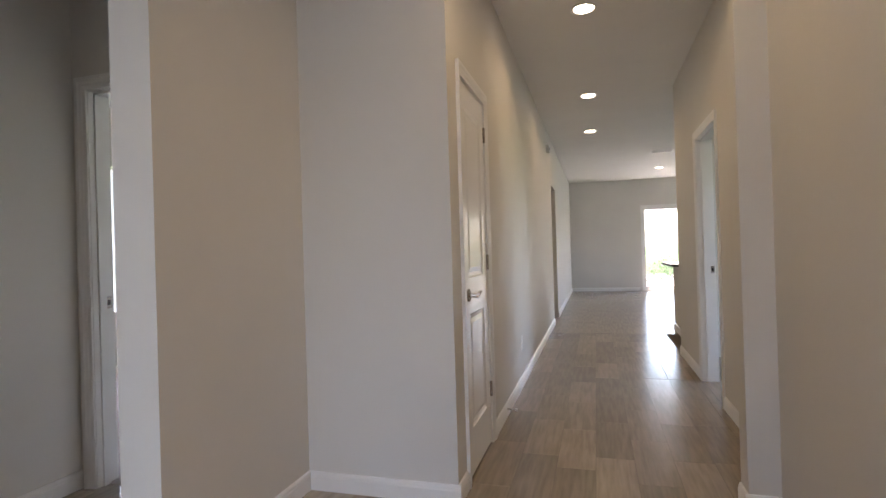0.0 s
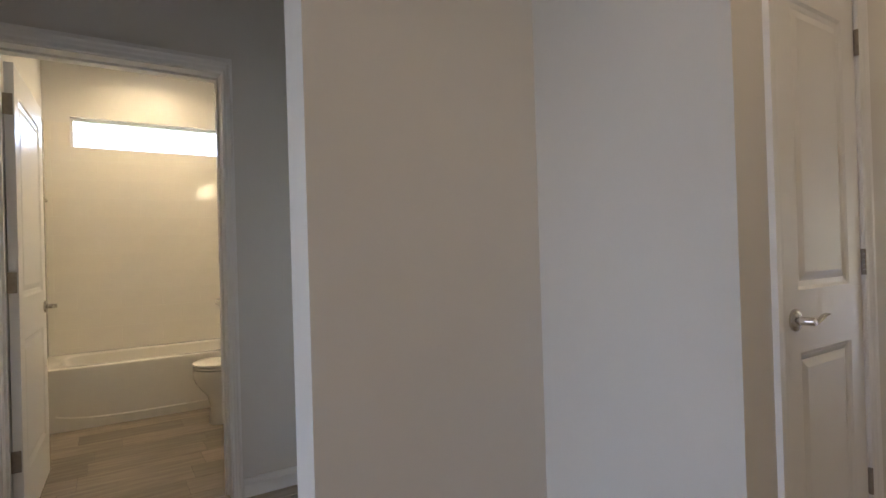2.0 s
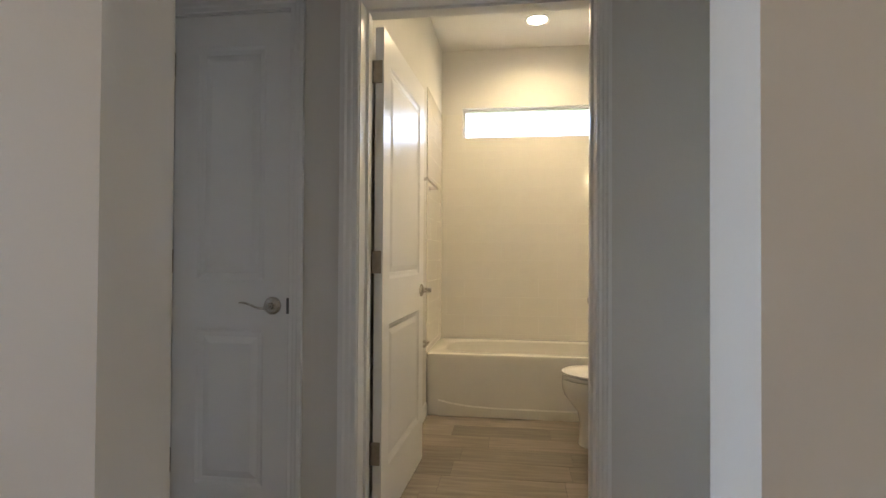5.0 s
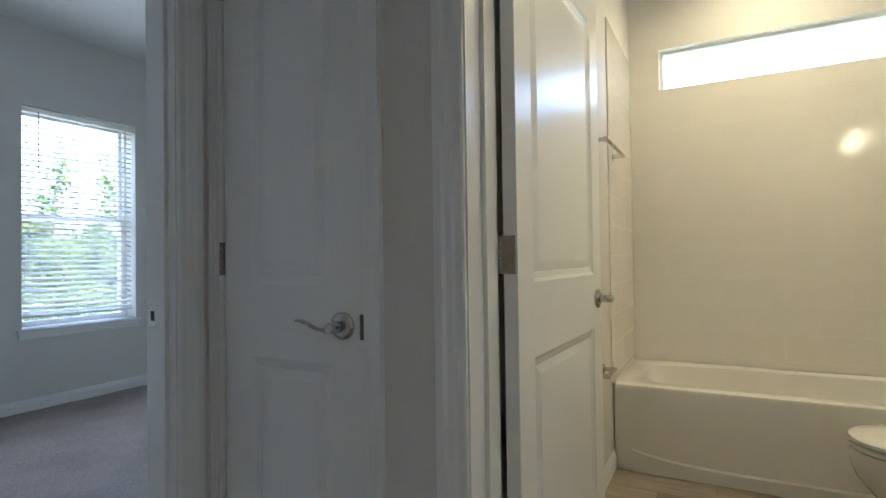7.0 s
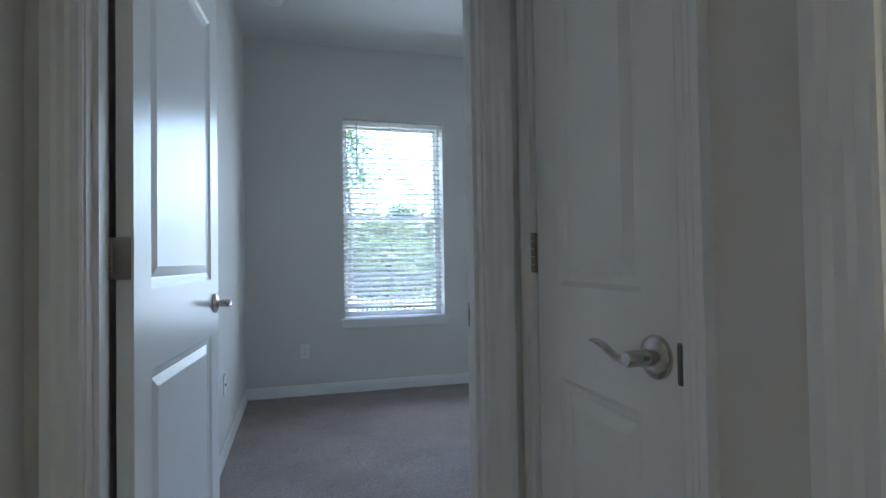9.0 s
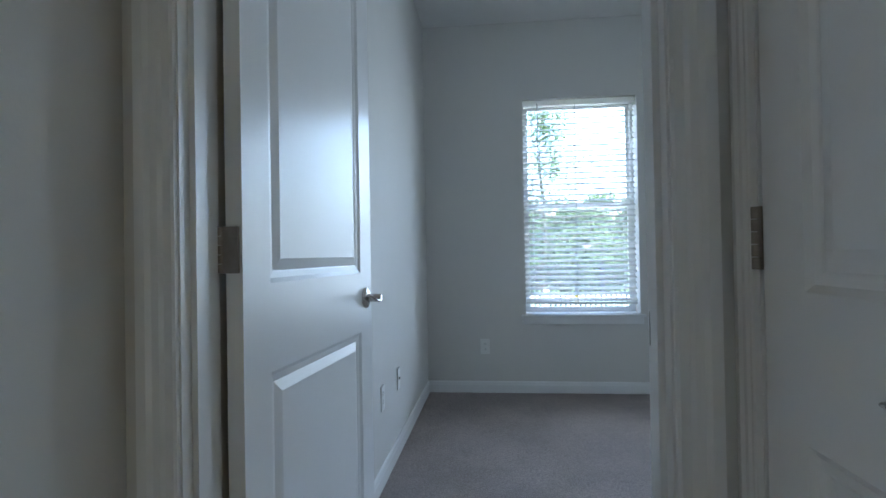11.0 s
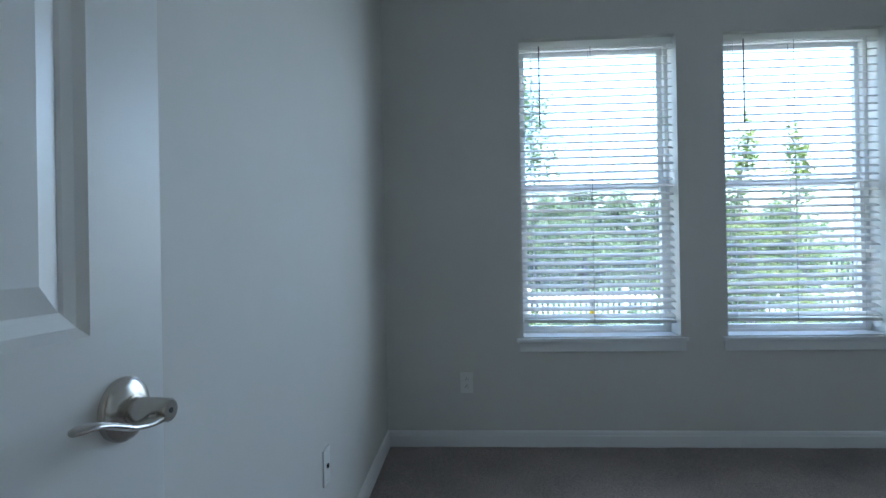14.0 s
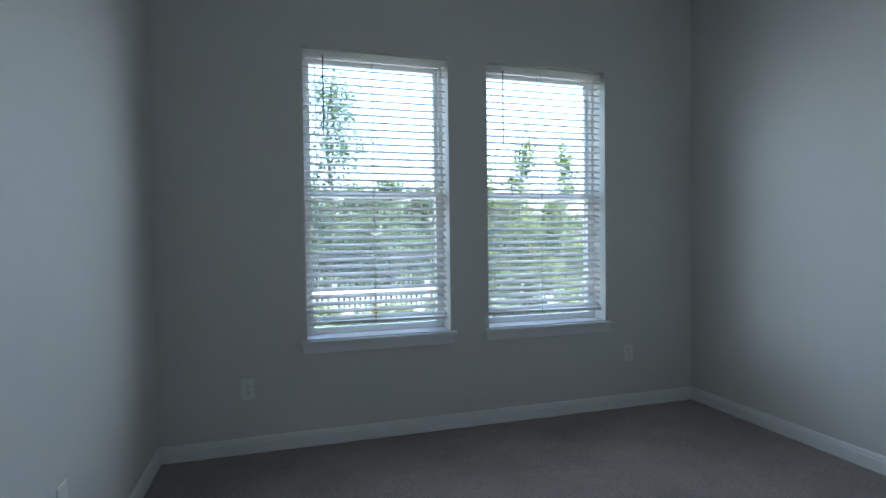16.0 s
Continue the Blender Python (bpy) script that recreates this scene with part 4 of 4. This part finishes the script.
part("bar", bm, NICKEL, tb, smooth=True)

tp = root("toilet_paper_holder", pose(0, 0.745, 0.545), "empty satin nickel toilet paper holder", "paper holder")
for x in (-1.40, -1.56):
    bm = bmesh.new()
    bar_post(bm, x, 0, 0, 0.065)
    part("post", bm, NICKEL, tp, smooth=True)
bm = bmesh.new()
add_rod(bm, "x", 0.055, 0, -1.565, -1.395, 0.010, n=14)
part("roller", bm, NICKEL, tp, smooth=True)

sh = root("shower_head", pose(-2.16, 2.32, 2.10), "chrome shower head on a short arm", "shower head")
bm = bmesh.new()
add_rod(bm, "y", 0, 0, -0.012, 0.0, 0.03, n=20)
part("flange", bm, CHROME, sh, smooth=True)
bm = bmesh.new()
add_tube(bm, [(0, -0.01, 0), (0, -0.18, 0.004), (0, -0.25, -0.03)], 0.010, 12)
part("arm", bm, CHROME, sh, smooth=True)
bm = bmesh.new()
add_loft(bm, [ring(0, -0.25, -0.028, 0.014, 0.014, 20), ring(0, -0.265, -0.048, 0.02, 0.02, 20), ring(0, -0.288, -0.075, 0.038, 0.032, 20), ring(0, -0.291, -0.081, 0.034, 0.028, 20)])
part("head", bm, CHROME, sh, smooth=True)

# kitchen peninsula seen past the hall's end
pk = root("kitchen_island", pose(3.575, 7.15, 0), "kitchen island base with a greige painted end panel", "kitchen island")
part("body", box(0, 2.2, 0, 0.85, 0.1, 0.885), PAINT, pk)
part("toe_kick", box(0.02, 2.18, 0.05, 0.80, 0, 0.1), DARK, pk)
part("end_trim", box(-0.012, 0, 0, 0.85, 0.0, 0.09), TRIM, pk)
pt = root("countertop", pose(3.575, 7.15, 0.885), "dark stone countertop with an overhang", "countertop")
part("slab", box(-0.135, 2.24, -0.04, 0.9, 0.001, 0.035, 0.006), GRANITE, pt)

# doorstop on the hall baseboard
ds = root("door_stop_spring", pose(1.954, 3.86, 0.055), "small spring door stop on the baseboard", "door stop")
bm = bmesh.new()
for k in range(9):
    add_rod(bm, "x", 0, 0, 0.006 * k, 0.006 * k + 0.0045, 0.006, n=10)
part("spring", bm, NICKEL, ds, smooth=True)
bm = bmesh.new()
add_rod(bm, "x", 0, 0, 0.054, 0.07, 0.008, n=12)
part("rubber_tip", bm, PLASTIC, ds, smooth=True)


# ---- outdoors ----
GZ = -0.18


def ground_z(y):
    """The lawn falls two thirds of a metre beyond the added concrete slab."""
    f = min(1.0, max(0.0, (-y - 7.6) / 4.6))
    return GZ - 0.7 * f * f * (3 - 2 * f)


bm = bmesh.new()
for i in range(121):
    for j in range(121):
        x, y = (i - 60) / 60, (j - 60) / 60
        x, y = math.copysign(abs(x) ** 2.4, x) * 900, math.copysign(abs(y) ** 2.4, y) * 900
        bm.verts.new((x, y, ground_z(y) - 0.02 * noise.noise((x * 0.2, y * 0.2, 0))))
bm.verts.ensure_lookup_table()
for i in range(120):
    for j in range(120):
        a = i * 121 + j
        bm.faces.new([bm.verts[k] for k in (a, a + 121, a + 122, a + 1)])
tagged(mesh_object("ground", bm, GRASS, smooth=True), "green lawn running out to the horizon", "lawn", kind="structure")

# unseen pale slab, added as a reflector that throws daylight up at the windows
slab("driveway", -5.5, 4.5, -7.6, -3.5, GZ - 0.05, GZ + 0.02, CONCRETE, "pale concrete slab added to bounce daylight into the windows", "driveway")
slab("patio", 2.2, 8.4, 14.68, 24.0, GZ - 0.05, GZ + 0.12, CONCRETE, "pale concrete patio outside the sliding door", "patio")


def leaf_cloud(name, clumps, per, size, mat, parent, rng):
    """Many small folded leaves scattered through clumps."""
    vs, fs = [], []
    for cx, cy, cz, r in clumps:
        for _ in range(per):
            d = Vector((rng.gauss(0, 1), rng.gauss(0, 1), rng.gauss(0, 1))).normalized() * r * rng.random() ** 0.45
            p = Vector((cx, cy, cz)) + Vector((d.x, d.y, d.z * 0.8))
            s = size * rng.uniform(0.6, 1.3)
            e = Euler((rng.uniform(-0.9, 0.9), rng.uniform(-0.9, 0.9), rng.uniform(0, 6.28))).to_matrix()
            n = len(vs)
            for q in ((0, -1, 0), (0.45, 0, 0.12), (0, 1, -0.1), (-0.45, 0, 0.12)):
                vs.append(tuple(p + e @ Vector(q) * s))
            fs += [(n, n + 1, n + 2), (n, n + 2, n + 3)]
    me = bpy.data.meshes.new(name)
    me.from_pydata(vs, [], fs)
    me.materials.append(mat)
    ob = new(name, me)
    ob.parent = parent
    return ob


def make_tree(x, y, height, spread, mat, label, seed, per=70, size=0.07, clear=0.25, tall=False):
    rng = random.Random(seed)
    ob = root("tree", pose(x, y, ground_z(y) - 0.02), label, "tree")
    bm = bmesh.new()
    pts = [(0.05 * rng.uniform(-1, 1) * k, 0.05 * rng.uniform(-1, 1) * k, height * 0.92 * k / 6) for k in range(7)]
    add_tube(bm, pts, [0.02 * height * (1 - 0.85 * k / 6) * 0.6 + 0.008 for k in range(7)], 9)
    clumps = []
    for i in range(26 if tall else 20):
        f = clear + (1 - clear) * (i + rng.random()) / (26 if tall else 20)
        a = rng.uniform(0, 6.28)
        reach = spread * (math.sin(math.pi * min(1, (f - clear) / (1 - clear) * 0.8 + 0.18)) if not tall else (1.05 - f)) * rng.uniform(0.55, 1.05)
        k = min(5, int(f * 6))
        b0 = Vector(pts[k]).lerp(Vector(pts[k + 1]), 0.5)
        b0.z = height * f * 0.88
        tip = Vector((b0.x + reach * math.cos(a), b0.y + reach * math.sin(a), b0.z + reach * rng.uniform(0.1, 0.55)))
        add_tube(bm, [tuple(b0), tuple(b0.lerp(tip, 0.5) + Vector((0, 0, 0.05))), tuple(tip)], [0.006 * height * 0.5, 0.004 * height * 0.5, 0.004], 6)
        for g in (0.3, 0.45, 0.6, 0.75, 0.9, 1.02) if reach > 0.4 * spread or spread > 1.5 else (0.4, 0.7, 1.0):
            c = b0.lerp(tip, g)
            clumps.append((c.x, c.y, c.z, spread * rng.uniform(0.18, 0.36)))
    clumps.append((0, 0, height * 0.95, spread * 0.18))
    part("trunk", bm, BARK, ob, smooth=True)
    leaf_cloud("crown", clumps, per // 2 + 1, size, mat, ob, rng)
    return ob


make_tree(-4.1, -9.2, 3.75, 0.85, LEAF_Y, "slender young tree with sparse yellow-green leaves", 4, per=42, size=0.054, clear=0.10, tall=True)
make_tree(-5.0, -9.4, 3.7, 0.85, LEAF_Y, "slender young tree with sparse yellow-green leaves", 9, per=38, size=0.054, clear=0.12, tall=True)
make_tree(-3.45, -9.4, 3.05, 0.8, LEAF_Y, "low young tree with yellow-green leaves", 17, per=42, size=0.054, clear=0.10, tall=True)
make_tree(-4.55, -9.9, 2.25, 1.0, LEAF_Y, "low young tree with yellow-green leaves", 19, per=52, size=0.050, clear=0.08)
make_tree(-1.2, -17.6, 8.0, 3.4, LEAF_G, "tall feathery green tree behind the fence", 12, per=76, size=0.070, clear=0.1, tall=True)
for tx, ty, th, ts, seed in ((-3.7, -21, 4.5, 2.4, 21), (-1.0, -22, 4.3, 2.2, 33), (-2.4, -20.4, 4.2, 1.9, 35), (-5.4, -21.6, 4.3, 2.1, 37),
                             (-7.2, -22, 4.2, 2.2, 39), (0.8, -21.5, 4.2, 2.2, 41), (2.8, -24, 4.7, 2.6, 45), (-9.5, -24, 4.2, 2.4, 47), (-13.5, -25, 4.0, 2.4, 49)):
    make_tree(tx, ty, th, ts, LEAF_G, "broad dark green tree behind the fence", seed, per=88, size=0.10, clear=0.12)


def make_shrub(x, y, r, mat, seed):
    rng = random.Random(seed)
    ob = root("shrub", pose(x, y, ground_z(y) - 0.02), "low leafy green shrub on the lawn", "shrub", "garden shrubs")
    cl = [(rng.uniform(-r, r), rng.uniform(-r, r) * 0.6, r * rng.uniform(0.2, 0.8), r * 0.4) for _ in range(9)]
    leaf_cloud("foliage", cl, 130, 0.045, mat, ob, rng)
    bm = bmesh.new()
    for c in cl[:5]:
        add_tube(bm, [(0, 0, 0), (c[0] * 0.5, c[1] * 0.5, c[2] * 0.6), c[:3]], [0.012, 0.008, 0.004], 6)
    part("stems", bm, BARK, ob, smooth=True)


for i in range(20):
    make_shrub(1.6 - 0.62 * i, -10.8 - 0.35 * (i % 3), 0.54 + 0.09 * (i % 2), LEAF_G if i % 3 else LEAF_Y, 60 + i)
make_shrub(4.35, 19.0, 0.8, LEAF_G, 90)
make_shrub(5.4, 20.5, 0.9, LEAF_G, 91)

rng = random.Random(77)
hedge = root("hedge", pose(0, -17.6, ground_z(-17.6)), "long dark green hedge behind the fences", "hedge", kind="stuff")
cl = [(-19 + 0.28 * k, rng.uniform(-0.5, 0.5), rng.uniform(0.3, 1.7), rng.uniform(0.35, 0.6)) for k in range(90)]
leaf_cloud("hedge_foliage", cl, 130, 0.085, LEAF_G, hedge, rng)


def make_fence(y, x0, n, step, half, top, mat, label, posts):
    """A straight fence: pickets, two rails and capped posts."""
    fence = root("picket_fence", pose(x0, y, ground_z(y)), label, "fence")
    pick = box(-half, half, -0.012, 0.012, 0.06, top)
    me = bpy.data.meshes.new("picket")
    pick.to_mesh(me)
    pick.free()
    me.materials.append(mat)
    for i in range(n):
        p = new("picket", me)
        p.parent = fence
        p.location = (step * i, 0, 0)
    for zc in (0.2, top - 0.12):
        part("rail", box(-0.1, step * n, 0.012, 0.05, zc - 0.035, zc + 0.035), mat, fence)
    for i in range(posts):
        bm = box(-0.05, 0.05, -0.05, 0.05, 0, top + 0.08)
        add_loft(bm, [ring(0, 0, top + 0.08, 0.07, 0.07, 8, 30), ring(0, 0, top + 0.11, 0.07, 0.07, 8, 30), ring(0, 0, top + 0.15, 0.01, 0.01, 8, 30)])
        po = part("post", bm, mat, fence)
        po.location = (step * n * i / (posts - 1), 0.06, 0)
    return fence


make_fence(-13.2, -12.5, 125, 0.13, 0.032, 0.86, FENCE, "low white picket fence with capped posts", 8)
make_fence(-16.0, -16.0, 140, 0.15, 0.028, 1.6, FENCE_DARK, "dark metal picket fence beyond the white one", 9)

line = root("utility_line", pose(0, -26, ground_z(-26)), "dark overhead utility cables strung between wooden poles", "utility line")
for px in (-42, 42):
    bm = bmesh.new()
    add_rod(bm, "z", px, 0, 0, 8.3, 0.16, 0.11, 14)
    po = part("pole", bm, BARK, line, smooth=True)
    part("crossarm", box(px - 0.06, px + 0.06, -0.6, 0.6, 7.62, 7.74), BARK, po)
for dz, yy in ((0.0, -0.4), (0.32, 0.4)):
    bm = bmesh.new()
    add_tube(bm, [(-42 + 4.2 * k, yy, 6.9 + dz + 0.0004 * (4.2 * k - 42) ** 2) for k in range(21)], 0.022, 6)
    part("cable", bm, CABLE, line)


# ---- bathroom wall tiles: 6 x 12 inch, running bond ----
def tile_mesh(name, w, h, t, mat, bev=0.0012):
    bm = bmesh.new()
    rings = [[(-w / 2, 0, -h / 2), (w / 2, 0, -h / 2), (w / 2, 0, h / 2), (-w / 2, 0, h / 2)]]
    rings.append([(x, t - bev * 0.6, z) for x, y, z in rings[0]])
    rings.append([(math.copysign(w / 2 - bev, x), t, math.copysign(h / 2 - bev, z)) for x, y, z in rings[0]])
    add_loft(bm, rings)
    bmesh.ops.recalc_face_normals(bm, faces=bm.faces)
    me = bpy.data.meshes.new(name)
    bm.to_mesh(me)
    bm.free()
    me.materials.append(mat)
    return me


def tile_wall(name, m, length, z0, z1, hole=None):
    """Tiles on a wall plane: x along it from 0 to length, y off it."""
    ob = root(name, m, "glossy off-white tile surround of the tub", "wall tile", kind="structure")
    bed = bmesh.new()
    if hole:
        for a in ((0, hole[0], z0, z1), (hole[1], length, z0, z1), (hole[0], hole[1], z0, hole[2])):
            add_box(bed, a[0], a[1], 0.0005, 0.0068, a[2], a[3])
    else:
        add_box(bed, 0, length, 0.0005, 0.0068, z0, z1)
    part("grout_bed", bed, TILE_GROUT, ob)
    W, H, G = 0.3048, 0.1524, 0.0012
    cache = {}
    z, row = z1, 0
    while z - z0 > 0.01:
        za, zb = max(z - H, z0), z
        x = -(row % 2) * W / 2
        while x < length:
            xa, xb = max(x, 0), min(x + W, length)
            segs = [(xa, xb, za, zb)]
            if hole and zb > hole[2] + 0.001:
                segs = [(xa, min(xb, hole[0]), za, zb), (max(xa, hole[1]), xb, za, zb)]
                if za < hole[2] - 0.001:
                    segs = [(xa, min(xb, hole[0]), za, zb), (max(xa, hole[1]), xb, za, zb), (max(xa, hole[0]), min(xb, hole[1]), za, hole[2])]
            for sa, sb, qa, qb in segs:
                if sb - sa > 0.012 and qb - qa > 0.012:
                    key = (round(sb - sa - G, 4), round(qb - qa - G, 4))
                    if key not in cache:
                        cache[key] = tile_mesh("tile", key[0], key[1], 0.0075, TILE)
                    t = new("tile", cache[key])
                    t.parent = ob
                    t.location = ((sa + sb) / 2, 0, (qa + qb) / 2)
            x += W
        z -= H
        row += 1
    return ob


# each plane: x runs along the wall, y points into the room
tile_wall("tile_bath_west", pose(-2.53, 2.322, 0, 0, 0, -90), 1.569, 0.432, 2.30, (2.322 - 2.075, 2.322 - 0.925, 2.10))
tile_wall("tile_bath_south", pose(-1.77, 0.745, 0, 0, 0, 0) @ pose(-0.752, 0, 0), 0.752, 0.432, 2.30)
tile_wall("tile_bath_north", pose(-1.77, 2.33, 0, 0, 0, 180), 0.752, 0.432, 2.30)

# ---- plank floor tiles ----
PW, PL, PG = 0.20, 0.61, 0.0022


def plank_mesh(w, l):
    bm = bmesh.new()
    b = 0.0007
    low = [(-w / 2, -l / 2, -0.0115), (w / 2, -l / 2, -0.0115), (w / 2, l / 2, -0.0115), (-w / 2, l / 2, -0.0115)]
    add_loft(bm, [low, [(x, y, -b * 0.45) for x, y, z in low], [(math.copysign(w / 2 - b, x), math.copysign(l / 2 - b, y), 0) for x, y, z in low]])
    bmesh.ops.recalc_face_normals(bm, faces=bm.faces)
    me = bpy.data.meshes.new("plank")
    bm.to_mesh(me)
    bm.free()
    me.materials.append(PLANK)
    return me


def plank_floor(name, x0, x1, y0, y1, label, singles=True, seed=1):
    rng = random.Random(seed)
    ob = root(name, None, label, "floor", kind="structure")
    cache = {}
    rest = bmesh.new() if not singles else None
    x = x0
    while x < x1 - 0.01:
        w = min(PW, x1 - x) - PG
        y = y0 - rng.random() * PL
        while y < y1 - 0.01:
            ya, yb = max(y, y0), min(y + PL, y1)
            if yb - ya > 0.03:
                l = yb - ya - PG
                if singles:
                    key = (round(w, 3), round(l, 3))
                    if key not in cache:
                        cache[key] = plank_mesh(*key)
                    p = new("plank", cache[key])
                    p.parent = ob
                    p.location = (x + w / 2 + PG / 2, (ya + yb) / 2, 0.0004 * rng.uniform(-1, 1))
                else:
                    add_box(rest, x + PG / 2, x + PG / 2 + w, ya + PG / 2, yb - PG / 2, -0.0115, 0.0)
            y += PL
        x += PW
    if rest is not None:
        r = part("planks", rest, PLANK, ob)
        r["kind"] = "stuff"
    return ob


plank_floor("floor_bath", -1.79, -0.083, 0.745, 2.33, "grey-brown wood-look plank tile floor", seed=3)
plank_floor("floor_vestibule", -0.083, 1.175, 0.0, 2.39, "grey-brown wood-look plank tile floor", seed=4)
plank_floor("floor_hall", 1.94, 3.41, 2.57, 7.6, "grey-brown wood-look plank tile floor", seed=5)
plank_floor("floor_foyer", 1.175, 3.29, -2.2, 2.57, "grey-brown wood-look plank tile floor", singles=False, seed=6)
plank_floor("floor_great_room", 1.94, 7.5, 7.6, 14.6, "grey-brown wood-look plank tile floor", singles=False, seed=7)
plank_floor("floor_side_room", 3.41, 5.6, 2.87, 6.18, "grey-brown wood-look plank tile floor", singles=False, seed=8)
plank_floor("floor_side_passage", 0.62, 1.94, 8.02, 9.68, "grey-brown wood-look plank tile floor", singles=False, seed=9)
